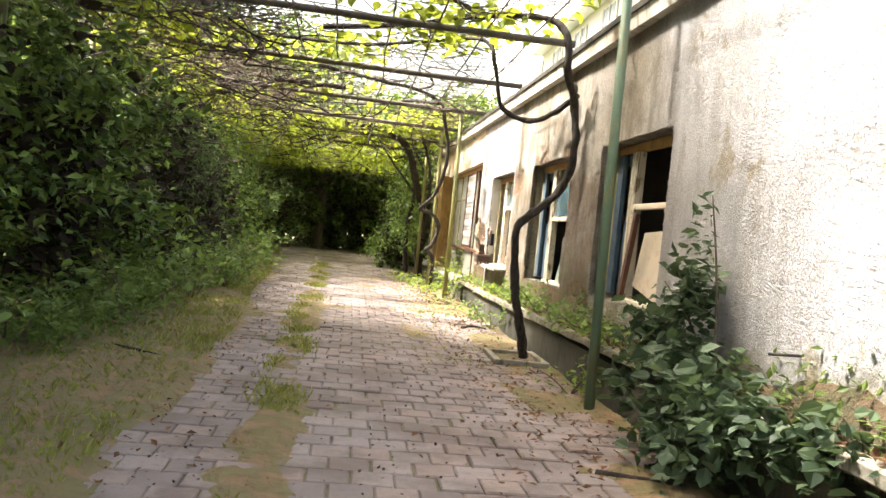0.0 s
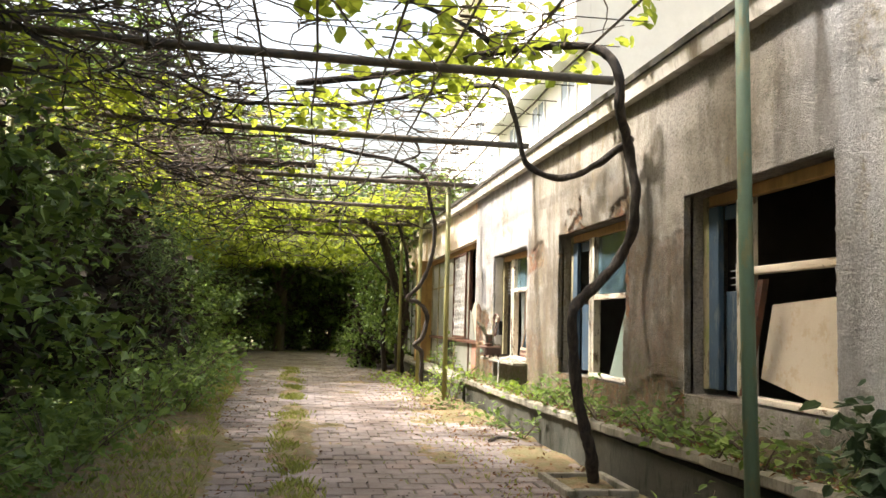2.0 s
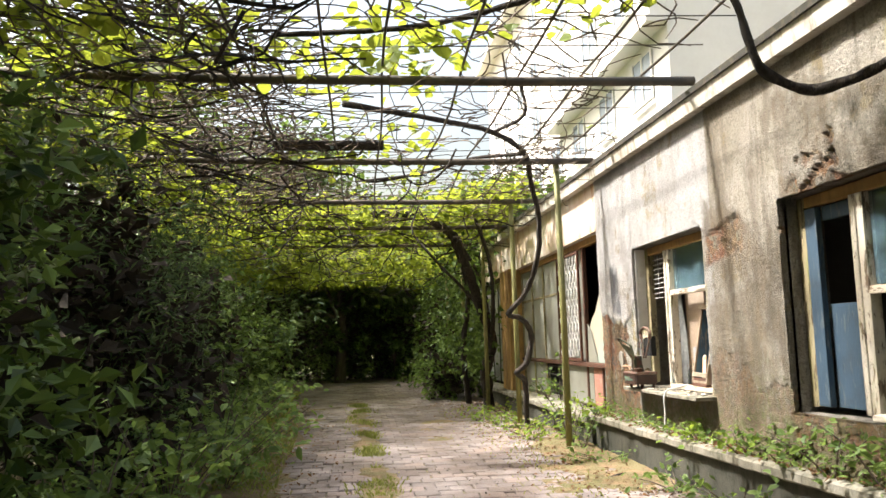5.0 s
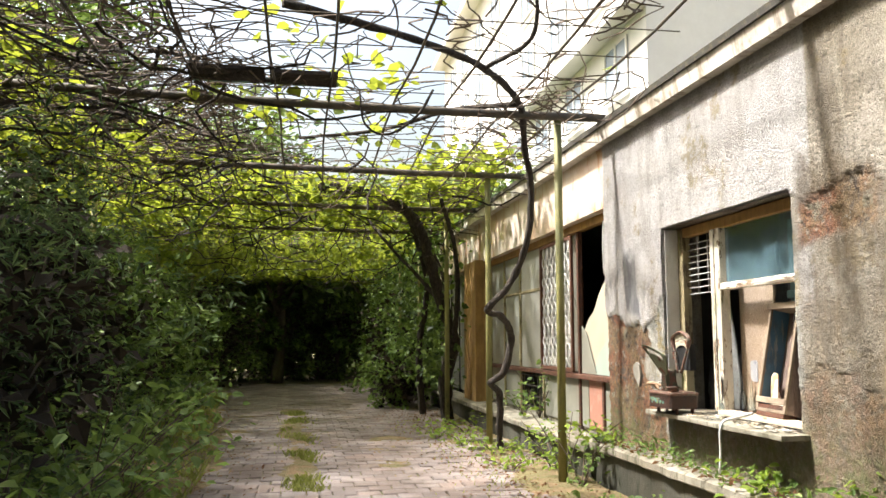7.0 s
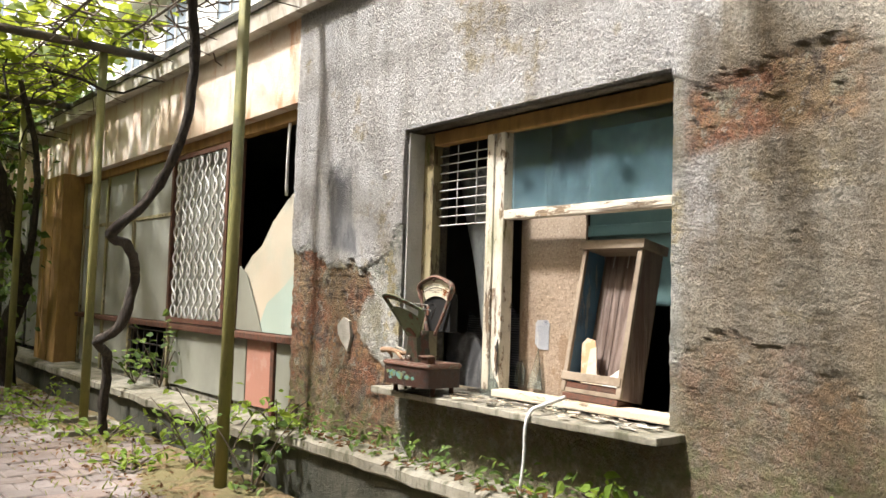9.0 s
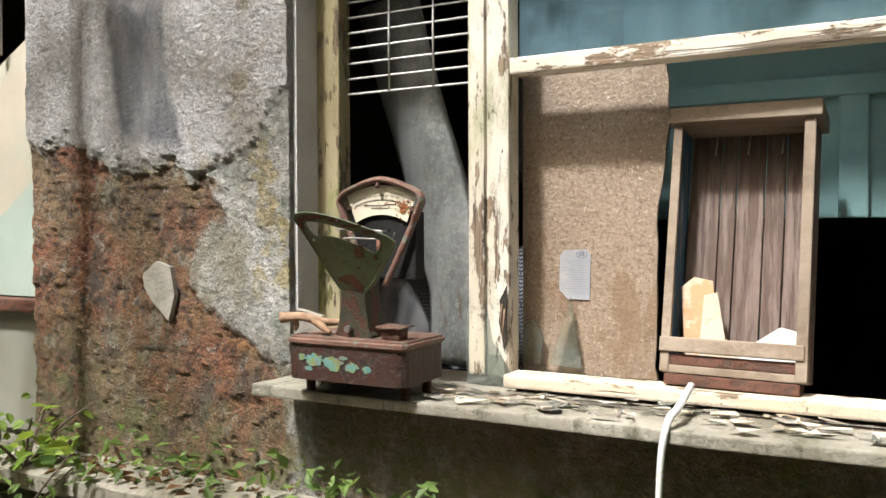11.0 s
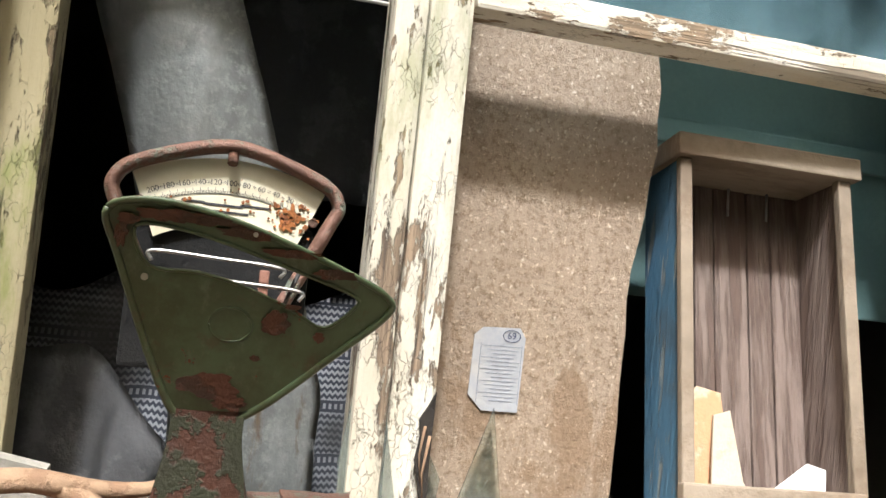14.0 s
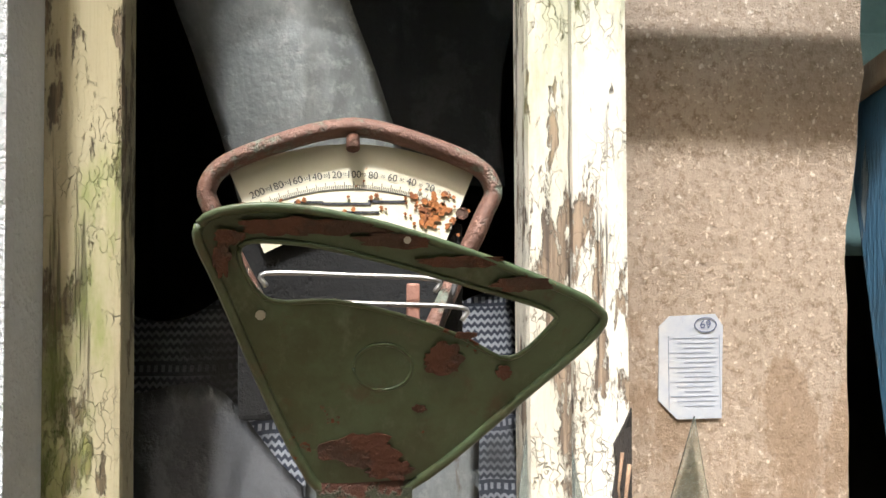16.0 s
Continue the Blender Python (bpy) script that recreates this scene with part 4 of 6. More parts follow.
# ---- pergola ----
BEAM_Y = [0.45 + 2.95 * i + (0.25 if i > 4 else 0.0) for i in range(12)]
BZ = 3.57
WIRES = (-3.6, -2.75, -2.2, -1.56, -0.9, -0.42, 0.22, 0.72, 1.31, 1.85)
per = thing("pergola", "rusty steel pergola of beams, posts and wires", "pergola")
for i, y in enumerate(BEAM_Y):
    part("beam", tube([(-4.3, y + 0.1, BZ + 0.13), (-1.5, y + 0.04, BZ + 0.03), (0.8, y - 0.01, BZ - 0.01), (2.30, y - 0.05, BZ - 0.02)], 0.042, sides=10), "beam", per)
for i, y in enumerate(BEAM_Y[2:10]):
    if i != 1 and i != 2:
        x = 1.99 if i == 0 else 1.86 - 0.05 * (i - 3)
        y += 0.0 if i == 0 else 0.06
        part("post", tube([(x, y - 0.05 + 0.1 * (i > 2), -0.04), (x - 0.01, y, 1.7), (x - 0.03, y - (0.0 if i == 0 else 0.06), BZ - 0.03)], 0.042, 0.038, 12), "pole" if i == 0 else "pole_olive", per)
for y in BEAM_Y[1:]:
    part("post", tube([(-3.9, y, -0.04), (-3.9, y, BZ)], 0.045, sides=8), "pole_olive", per)
for x in WIRES:
    pts = []
    for k in range(len(BEAM_Y) * 3 - 2):
        y = BEAM_Y[0] + k * 2.95 / 3
        pts.append((x + 0.06 * noise.noise(Vector((x, y * 0.4, 0))), y, BZ + 0.05 - (0.03 if k % 3 else 0)))
    part("wire", tube(pts, 0.012, sides=5), "beam", per)
for i in range(56):
    y = 0.9 + i * 0.59
    if min(abs(y - b) for b in BEAM_Y) > 0.15:
        part("cross_wire", tube([(-4.2, y, BZ + 0.06), (-1, y + 0.05, BZ + 0.045), (2.1, y, BZ + 0.06)], 0.005, sides=4), "beam", per)

# board lying on the beams
lb = thing("board_on_pergola", "rotting dark plank with green flakes lying on the pergola", "plank")
part("plank", roughen(box(-1.62, -0.98, 14.72, 15.05, BZ + 0.07, BZ + 0.10), 0.01, 4, 3), "bark", lb)
part("plank", roughen(box(-0.94, -0.36, 14.75, 15.1, BZ + 0.07, BZ + 0.10), 0.01, 4, 3), "bark", lb)
part("flake", roughen(box(-1.64, -0.34, 15.06, 15.12, BZ + 0.075, BZ + 0.12), 0.01, 9, 3), "turquoise", lb)

# ---- vines ----


def vine(name, label, trunk, radius, branches):
    v = thing(name, label, "vine")
    part("stem", tube(smooth_path(trunk, 8), radius, radius * 0.7, 9, 0.5), "bark", v)
    for b, r in branches:
        part("branch", tube(smooth_path(b, 8), r, r * 0.6, 7, 0.5), "bark", v)
    return v


vine("grape_vine", "thick dark grapevine stem climbing to the pergola", [(1.98, 8.75, -0.05), (1.90, 8.62, 0.25), (1.80, 8.6, 0.6), (1.74, 8.6, 1.05), (1.72, 8.55, 1.40), (1.95, 8.65, 1.62), (2.16, 8.75, 1.82), (2.24, 8.62, 2.08), (2.24, 8.55, 2.40), (2.2, 8.62, 2.8), (2.06, 8.45, 3.05), (2.02, 8.4, 3.35), (1.85, 8.6, 3.62), (1.2, 9.2, 3.72), (0.4, 9.9, 3.68), (-0.6, 10.6, 3.7)], 0.048,
     [([(2.23, 8.62, 2.86), (2.1, 9.2, 2.72), (1.96, 9.7, 2.69), (1.7, 9.72, 2.76), (1.57, 9.7, 2.9), (1.5, 9.79, 3.3), (1.35, 10.06, 3.66), (0.6, 10.8, 3.7), (-0.2, 11.3, 3.68), (-1.3, 11.6, 3.72)], 0.034),
      ([(2.2, 8.62, 2.8), (2.21, 8.66, 2.92), (2.22, 8.7, 2.98)], 0.035),
      ([(1.2, 9.2, 3.72), (0.8, 8.6, 3.7), (0.0, 8.1, 3.74), (-1.0, 7.9, 3.7)], 0.025)])
vine("grape_vine", "kinked dark grapevine stem beside a green post", [(1.83, 18.0, -0.05), (1.80, 17.9, 0.3), (1.78, 17.8, 0.7), (1.60, 17.5, 0.85), (1.72, 17.3, 1.0), (1.78, 17.2, 1.4), (1.55, 16.7, 1.62), (1.30, 16.3, 1.68), (1.52, 16.2, 1.95), (1.66, 16.0, 2.4), (1.68, 15.9, 2.9), (1.56, 15.7, 3.3), (1.40, 15.3, 3.63), (0.9, 14.6, 3.72), (0.2, 13.9, 3.68), (-0.8, 13.5, 3.74)], 0.042,
     [([(1.40, 15.3, 3.63), (0.8, 15.9, 3.7), (0.2, 16.6, 3.66), (-0.7, 17.3, 3.7)], 0.028), ([(0.9, 14.6, 3.72), (1.1, 13.8, 3.7), (0.9, 12.9, 3.73)], 0.024), ([(0.5, 14.9, 3.6), (0.35, 14.9, 3.35), (0.1, 15.0, 3.2), (-0.1, 15.05, 3.3), (-0.15, 15.05, 3.6)], 0.014)])
vine("grape_vine", "tangled old vine trunk against the far wall", [(1.9, 22.2, -0.05), (1.82, 22.0, 0.7), (1.95, 21.9, 1.3), (1.7, 21.7, 2.0), (1.45, 21.4, 2.7), (1.2, 21.2, 3.3), (0.6, 20.8, 3.66), (-0.4, 20.2, 3.7)], 0.11,
     [([(1.95, 21.9, 1.3), (1.9, 21.3, 2.0), (1.8, 20.9, 2.8), (1.5, 20.5, 3.6)], 0.05), ([(1.6, 23.2, 0), (1.5, 23.0, 1.2), (1.6, 22.7, 2.4), (1.2, 22.3, 3.6)], 0.07), ([(1.82, 22.0, 0.7), (2.0, 22.5, 1.5), (1.9, 22.8, 2.6), (1.5, 23.4, 3.6)], 0.05), ([(1.7, 21.7, 2.0), (1.3, 21.9, 2.5), (0.9, 22.3, 3.0), (0.5, 22.8, 3.6)], 0.04)])


def twig_paths(rng, n, xr, yr, zr, steps=7, step=0.16, flat=0.25):
    out = []
    for _ in range(n):
        p = np.array([rng.uniform(*xr), rng.uniform(*yr), rng.uniform(*zr)])
        d = rng.normal(size=3) * (1, 1, flat)
        pts = [p.copy()]
        for _ in range(steps):
            d = d / (np.linalg.norm(d) + 1e-9) + rng.normal(size=3) * 0.55 * np.array([1, 1, flat])
            p = p + d / np.linalg.norm(d) * step
            p[2] = min(max(p[2], zr[0] - 0.25), zr[1] + 0.25)
            pts.append(p.copy())
        out.append(pts)
    return out


rng = np.random.default_rng(5)
tw = twig_paths(rng, 2300, (-4.4, -1.3), (3, 20), (3.6, 3.95)) + twig_paths(rng, 330, (-2, 1.6), (3, 17), (3.58, 3.75)) + twig_paths(rng, 700, (-4, 2.0), (17, 34), (3.4, 3.85)) + twig_paths(rng, 120, (1.2, 2.3), (14.0, 22), (3.5, 3.7), 6, 0.12)
tagged(strands("twig_tangle", tw, 0.009, "twig"), "tangle of dry vine twigs over the pergola", "twigs", kind="stuff")
tw = twig_paths(rng, 160, (-4.2, -1.2), (4, 20), (3.3, 3.7), 9, 0.2) + twig_paths(rng, 120, (-3, 1.8), (18, 33), (3.0, 3.6), 9, 0.18, 0.6)
tagged(strands("vine_canes", tw, 0.017, "bark"), "dark woody canes lying on the pergola", "vine canes", kind="stuff")


def canopy(seed):
    """Leaf centres over the pergola: dense on the hedge side and far away, open near the wall."""
    r = np.random.default_rng(seed)
    out = []
    while len(out) < 34000:
        x, y = r.uniform(-4.5, 2.2), r.uniform(1.0, 38)
        k = noise.fractal(Vector((x * 0.55, y * 0.4, 7.7)), 0.9, 2.1, 4)
        dens = 0.16 + 0.9 * k + 0.40 * smoothstep(-1.0, -3.5, x) + 0.95 * smoothstep(19, 24, y) - 0.3 * smoothstep(0.9, 2.0, x) * smoothstep(16.5, 15, y) + 0.35 * smoothstep(0.6, 1.0, x) * smoothstep(16, 17.5, y)
        dens -= 0.12 * smoothstep(14.0, 15, y) * smoothstep(18, 16.5, y)
        dens -= 0.24 * smoothstep(9.5, 11, y) * smoothstep(18.5, 17, y) * smoothstep(0.4, -0.6, x)
        if r.random() < dens:
            out.append((x, y, 3.6 + abs(r.normal()) * 0.16 - (0.35 * r.random() if y > 26 else 0)))
    return out


tagged(leaves("vine_canopy", "vine_leaf", canopy(3), 0.125, droop=0.2, up=1.4, wide=0.95, seed=3, lobes=True), "sunlit yellow-green grape leaves over the pergola", "vine leaves", kind="stuff")

# ---- trees and hedge ----


def blob_points(rng, n, centre, radii, shell=0.45):
    d = rng.normal(size=(n, 3))
    d /= np.linalg.norm(d, axis=1)[:, None]
    rad = 1 - shell * rng.random(n) ** 1.6
    lump = np.array([1 + 0.8 * noise.fractal(Vector(q) * 2.4 + Vector(centre), 0.8, 2.2, 3) for q in d])
    return np.asarray(centre) + d * (rad * lump)[:, None] * np.asarray(radii)


def spray_points(rng, n, centre, radii):
    """Leaf centres gathered in sprays that point outwards, with dark gaps between them."""
    k = max(10, n // 70)
    tips = blob_points(rng, k, centre, radii, 0.35)
    out = [blob_points(rng, n // 8, centre, np.asarray(radii) * 0.85, 0.5)]
    for p in tips:
        d = (p - np.asarray(centre)) / np.asarray(radii)
        d = d / (np.linalg.norm(d) + 1e-9) + np.array([0, 0, 0.35]) + rng.normal(size=3) * 0.3
        d /= np.linalg.norm(d)
        t = rng.random(42) ** 0.8
        out.append(p + d * (t * rng.uniform(0.35, 0.8) - 0.2)[:, None] + rng.normal(size=(42, 3)) * 0.08)
    return np.concatenate(out)


def shrub(name, label, rng, centre, radii, n, mat, size, seed, wide=0.5, lobes=False):
    t = thing(name, label, "shrub", "shrubs along the path")
    cx, cy, cz = centre
    for k in range(3):
        a = rng.uniform(0, 6.28)
        part("stem", tube(smooth_path([(cx, cy, -0.05), (cx + 0.2 * math.cos(a), cy + 0.2 * math.sin(a), cz * 0.6), (cx + radii[0] * 0.5 * math.cos(a), cy + radii[1] * 0.5 * math.sin(a), cz + radii[2] * 0.4)], 4), 0.045, 0.012, 6), "trunk", t)
    p = spray_points(rng, n, centre, radii)
    p = p[p[:, 2] > 0.02]
    leaves("crown", mat, p, size, t, 0.3, 0.5, wide, seed, lobes)
    # Dead inner leaves, coloured near black to paint in the deep gaps' shade.
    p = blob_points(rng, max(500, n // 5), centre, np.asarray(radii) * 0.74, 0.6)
    tagged(leaves("inner_foliage", "shade_foliage", p[p[:, 2] > 0.05], 0.22, t, 0.2, 0.5, 0.6, seed + 1000), "brown dead foliage, near black for the shrub's inner shade")
    return t


rng = np.random.default_rng(11)
for i, (x, y, rx, ry, rz, cz, n) in enumerate([(-4.3, 4.2, 1.0, 1.5, 1.6, 1.35, 7000), (-4.05, 6.8, 1.1, 1.6, 1.75, 1.5, 7600), (-3.35, 9.6, 1.1, 1.7, 1.8, 1.5, 7600), (-3.7, 19.4, 1.2, 1.9, 1.7, 1.4, 5200), (-3.9, 22.5, 1.2, 2.0, 1.8, 1.5, 4200), (-4.2, 26.0, 1.3, 2.2, 1.9, 1.5, 3600), (-4.0, 30.0, 1.3, 2.4, 1.9, 1.5, 3000), (-3.2, 34.0, 1.6, 2.0, 2.0, 1.6, 3000), (-5.2, 12.0, 1.2, 2.2, 1.9, 1.6, 3500), (-5.2, 2.5, 1.2, 2.2, 2.1, 1.8, 3000)]):
    shrub("shrub", "dense dark green leafy shrub beside the paved path", rng, (x, y, cz), (rx, ry, rz), int(n * 1.4), "hedge_leaf", 0.14, 20 + i, 0.55)
for i, (x, y, rx, ry, rz, cz, n) in enumerate([(-3.2, 13.0, 1.15, 1.5, 1.9, 1.5, 11000), (-3.35, 16.0, 1.1, 1.5, 1.75, 1.4, 10000)]):
    shrub("cypress_shrub", "feathery dark cypress shrub overhanging the grass verge", rng, (x, y, cz), (rx, ry, rz), n, "conifer", 0.10, 50 + i, 0.22)
# low leafy growth along the verge
low = []
for k in range(230):
    y = rng.uniform(6.5, 33)
    x = road_left(y) - 0.8 - abs(rng.normal()) * 0.35
    low.append(blob_points(rng, 70, (x, y, 0.2), (0.3, 0.34, 0.34), 0.8))
low = np.concatenate(low)
tagged(leaves("verge_weeds", "weed", low[low[:, 2] > 0], 0.085, droop=0.1, up=1.0, wide=0.5, seed=71), "leafy green weeds along the verge", "weeds", kind="stuff")
# right side far shrubs below the vines
for i, (x, y, rx, ry, rz, cz, n) in enumerate([(1.35, 25.2, 0.75, 1.1, 0.7, 0.55, 2400), (1.7, 28.0, 0.9, 1.5, 1.5, 1.3, 2600), (1.9, 31.5, 1.0, 1.8, 1.7, 1.5, 2600)]):
    shrub("shrub", "bright green leafy shrub by the far wall", rng, (x, y, cz), (rx, ry, rz), n, "weed" if i == 0 else "hedge_leaf", 0.13, 80 + i, 0.55)
for i in range(11):
    shrub("shrub", "dark thicket behind the path-side shrubs", rng, (-5.9, 1.5 + i * 3.3, 1.6), (1.1, 2.1, 2.0), 1800, "hedge_leaf", 0.24, 300 + i, 0.65)
hang = np.column_stack([rng.normal(1.7, 0.3, 3800), rng.uniform(21.5, 34, 3800), rng.uniform(0.6, 3.6, 3800)])
tagged(leaves("hanging_vines", "hedge_leaf", hang, 0.13, droop=0.8, up=0.3, wide=0.7, seed=91), "curtain of vine leaves hanging over the far wall", "vine leaves", kind="stuff")


def tree(rng, x, y, h, r, n, seed, mat="hedge_leaf", size=0.3):
    t = thing("tree", "tall dark-leaved tree behind the pergola, in a stand screening light", "tree", "trees round the path")
    part("trunk", tube(smooth_path([(x, y, -0.1), (x + 0.15, y, h * 0.3), (x, y + 0.2, h * 0.75)], 5), 0.03 * h, 0.008 * h, 9, 0.2), "trunk", t)
    pts = []
    for k in range(7):
        a = k * 0.9 + rng.uniform(0, 0.6)
        z = h * (rng.uniform(0.4, 0.85) if h < 16 else rng.uniform(0.55, 0.85))
        c = (x + math.cos(a) * r * 0.55, y + math.sin(a) * r * 0.55, z)
        part("limb", tube(smooth_path([(x, y, h * 0.3), (x + math.cos(a) * r * 0.25, y + math.sin(a) * r * 0.25, (z + h * 0.3) / 2), c], 4), 0.012 * h, 0.004 * h, 6), "trunk", t)
        pts.append(blob_points(rng, n // 7, c, (r * 0.55, r * 0.55, h * 0.17), 0.8))
    leaves("crown", mat, np.concatenate(pts), size, t, 0.4, 0.5, 0.6, seed)


# Left row to y 10.2 and the pair near x 4.5: added light blockers.
for i, (x, y, h, r, n) in enumerate([(-5.8, -3.0, 13, 2.8, 4500), (-5.7, 0.6, 13.5, 2.7, 6000), (-5.8, 4.0, 13.5, 2.7, 7000), (-5.7, 7.4, 14, 2.7, 7000), (-5.9, 10.2, 15.0, 2.3, 6000), (-6.8, 15.5, 7.5, 2.2, 3000), (-9.5, 20.5, 7.0, 2.6, 3000), (-9.0, 24.5, 8.0, 2.6, 3000), (-7.2, 29, 11, 3.2, 4000), (-6.5, 33.5, 11, 3.4, 4000), (-3.5, 38.5, 10, 3.4, 4200), (0.0, 40, 8, 3.4, 4200), (3.0, 39, 7.5, 3.0, 3800), (-6, 43, 12, 4, 3600), (2, 46, 9, 4, 3600), (6.0, 43, 8, 3.4, 3000), (4.4, 29.5, 7, 2.2, 3600), (4.6, 33.5, 7.5, 2.4, 3600), (-1.5, 36.5, 7.5, 2.6, 4200), (-12, 36, 12, 4.5, 2500), (-13, 18, 9, 4.5, 2500), (-12, 4, 13, 4.5, 2500)]):
    tree(rng, x, y, h, r, n, 100 + i, size=0.34)
# undergrowth closing the tunnel's end; the first three are added to block side light
for i, (x, y) in enumerate([(3.6, 28.3), (3.6, 31.5), (3.4, 34.5), (-3.4, 38), (-1.4, 37.4), (0.6, 37.8), (2.6, 37.2), (4.6, 38.2), (-5.6, 38.5), (-1, 40.5), (1.5, 41), (-4.6, 36.2), (-2.4, 39.4), (0.2, 39.6), (2.8, 39.8), (4.8, 35.8)]):
    shrub("shrub", "dark undergrowth at the end of the path", rng, (x, y, 1.7), (1.5, 1.4, 2.1), 3400, "hedge_leaf", 0.2, 130 + i, 0.6)


def far_building():
    b = thing("apartment_building", "white apartment block with an overhanging upper front", "building")
    part("wall", box(9.7, 19.0, 31, 68, -0.05, 22.0), "far_wall", b)
    part("overhang", box(9.1, 9.69, 31, 46, 11.95, 22.0), "far_wall", b)
    part("soffit", box(8.95, 9.69, 30.9, 46.1, 11.7, 11.94), "far_wall", b)
    part("roof", box(8.8, 19.4, 30.6, 68.4, 22.0, 22.4), "far_wall", b)
    for fl in range(6):
        for k in range(8):
            y, z = 32.5 + k * 4.4, 3.4 + fl * 3.1
            x = 9.1 if y < 44 and z > 12 else 9.7
            w = part("window", box(x - 0.04, x - 0.005, y, y + 1.9, z, z + 1.7), "far_glass", b)
            for q in (-0.06, 0.92, 1.9):
                part("window_frame", box(x - 0.09, x - 0.041, y + q, y + q + 0.09, z - 0.05, z + 1.75), "far_wall", w)
            part("window_sill", box(x - 0.2, x - 0.092, y - 0.1, y + 2.0, z - 0.12, z - 0.051), "far_wall", w)


far_building()

# ---- weeds by the wall ----


def stemmed_plant(name, label, rng, base, height, lean, n_leaf, size, mat, seed, spread=0.14, wide=0.6, stems=4):
    p = thing(name, label, "plant", "weeds at the wall foot")
    pts = []
    for s in range(stems):
        a = rng.uniform(0, 6.28)
        tip = Vector((base[0] + lean[0] + spread * 2 * math.cos(a), base[1] + lean[1] + spread * 2 * math.sin(a), base[2] + height * rng.uniform(0.6, 1)))
        mid = Vector(base).lerp(tip, 0.5) + Vector((0, 0, height * 0.1))
        path = smooth_path([base, mid, tip], 6)
        part("stem", tube(path, 0.007, 0.003, 5), "twig", p)
        for k in range(n_leaf // stems):
            q = path[rng.integers(2, len(path))]
            pts.append((q.x + rng.normal() * spread * 0.5, q.y + rng.normal() * spread * 0.5, q.z + rng.normal() * spread * 0.3))
    leaves("foliage", mat, pts, size, p, 0.2, 1.0, wide, seed, True)
    return p


rng = np.random.default_rng(23)
# big bush on the ledge by the start
big = thing("ledge_bush", "broad-leaved bush spilling over the mossy ledge", "shrub")
pts = []
for c, r, n in (((2.05, 4.75, 0.55), (0.26, 0.5, 0.26), 520), ((2.0, 4.1, 0.42), (0.28, 0.45, 0.30), 520), ((1.95, 4.5, 0.2), (0.22, 0.5, 0.25), 300), ((2.1, 5.4, 0.75), (0.2, 0.35, 0.3), 260), ((2.15, 5.0, 1.05), (0.14, 0.22, 0.35), 220), ((2.12, 3.5, 0.5), (0.2, 0.4, 0.2), 260), ((1.9, 5.35, 0.4), (0.12, 0.15, 0.18), 60)):
    pts.append(blob_points(rng, n, c, r, 0.9))
leaves("foliage", "bush_leaf", np.concatenate(pts), 0.10, big, 0.25, 1.0, 0.62, 41, True)
spike = []
for k in range(60):
    z = 0.9 + 0.75 * k / 60
    spike.append((2.12 + 0.05 * math.cos(k * 2.4), 4.75 + 0.05 * math.sin(k * 2.4) + 0.1 * (z - 0.9), z))
leaves("spike_foliage", "bush_leaf", spike, 0.085, big, 0.0, 0.8, 0.4, 42)
for a in ((2.12, 4.75, 1.66), (2.0, 4.2, 0.7), (1.9, 5.3, 0.6), (2.1, 5.3, 1.1)):
    part("stem", tube(smooth_path([(2.25, 4.7, 0.45), ((2.25 + a[0]) / 2, (4.7 + a[1]) / 2, a[2] * 0.6 + 0.2), a], 6), 0.010, 0.004, 6), "twig", big)
n = 0
for y, h, mat, x in ((2.6, 0.3, "weed", 2.2), (6.6, 0.30, "weed", 2.22), (7.1, 0.25, "weed", 2.2), (7.6, 0.32, "weed", 2.22), (8.2, 0.35, "weed", 2.22), (9.4, 0.38, "weed", 2.25), (9.9, 0.55, "weed", 2.27), (10.4, 0.35, "weed", 2.25), (11.0, 0.30, "weed", 2.24), (11.7, 0.22, "bright_weed", 2.26), (12.5, 0.16, "bright_weed", 2.27), (15.45, 0.30, "bright_weed", 2.2), (18.6, 0.35, "weed", 2.3), (18.2, 0.8, "weed", 2.40)):
    stemmed_plant("wall_weed", "leafy green weed rooted on the mossy ledge", rng, (x, y, 0.37 + 0.12 * smoothstep(12, 4, y)), h, (-0.06, 0.0), 64, 0.07, mat, 200 + n)
    n += 1
for x, y, h, mat in ((1.95, 15.75, 0.75, "bright_weed"), (1.98, 15.35, 0.6, "weed"), (2.0, 16.3, 0.55, "bright_weed"), (1.7, 17.6, 0.28, "bright_weed"), (1.45, 18.4, 0.22, "bright_weed"), (1.25, 19.4, 0.25, "bright_weed"), (1.6, 16.5, 0.2, "bright_weed"), (1.8, 20.0, 0.3, "bright_weed"), (2.0, 12.4, 0.2, "weed"), (2.05, 11.3, 0.3, "weed"), (1.9, 14.2, 0.16, "weed"), (2.0, 6.9, 0.3, "weed")):
    stemmed_plant("path_weed", "yellow-green weed growing from the paving edge", rng, (x, y, -0.02), h, (-0.03, 0.0), 90, 0.075, mat, 230 + n, 0.16, 0.45, 5)
    n += 1


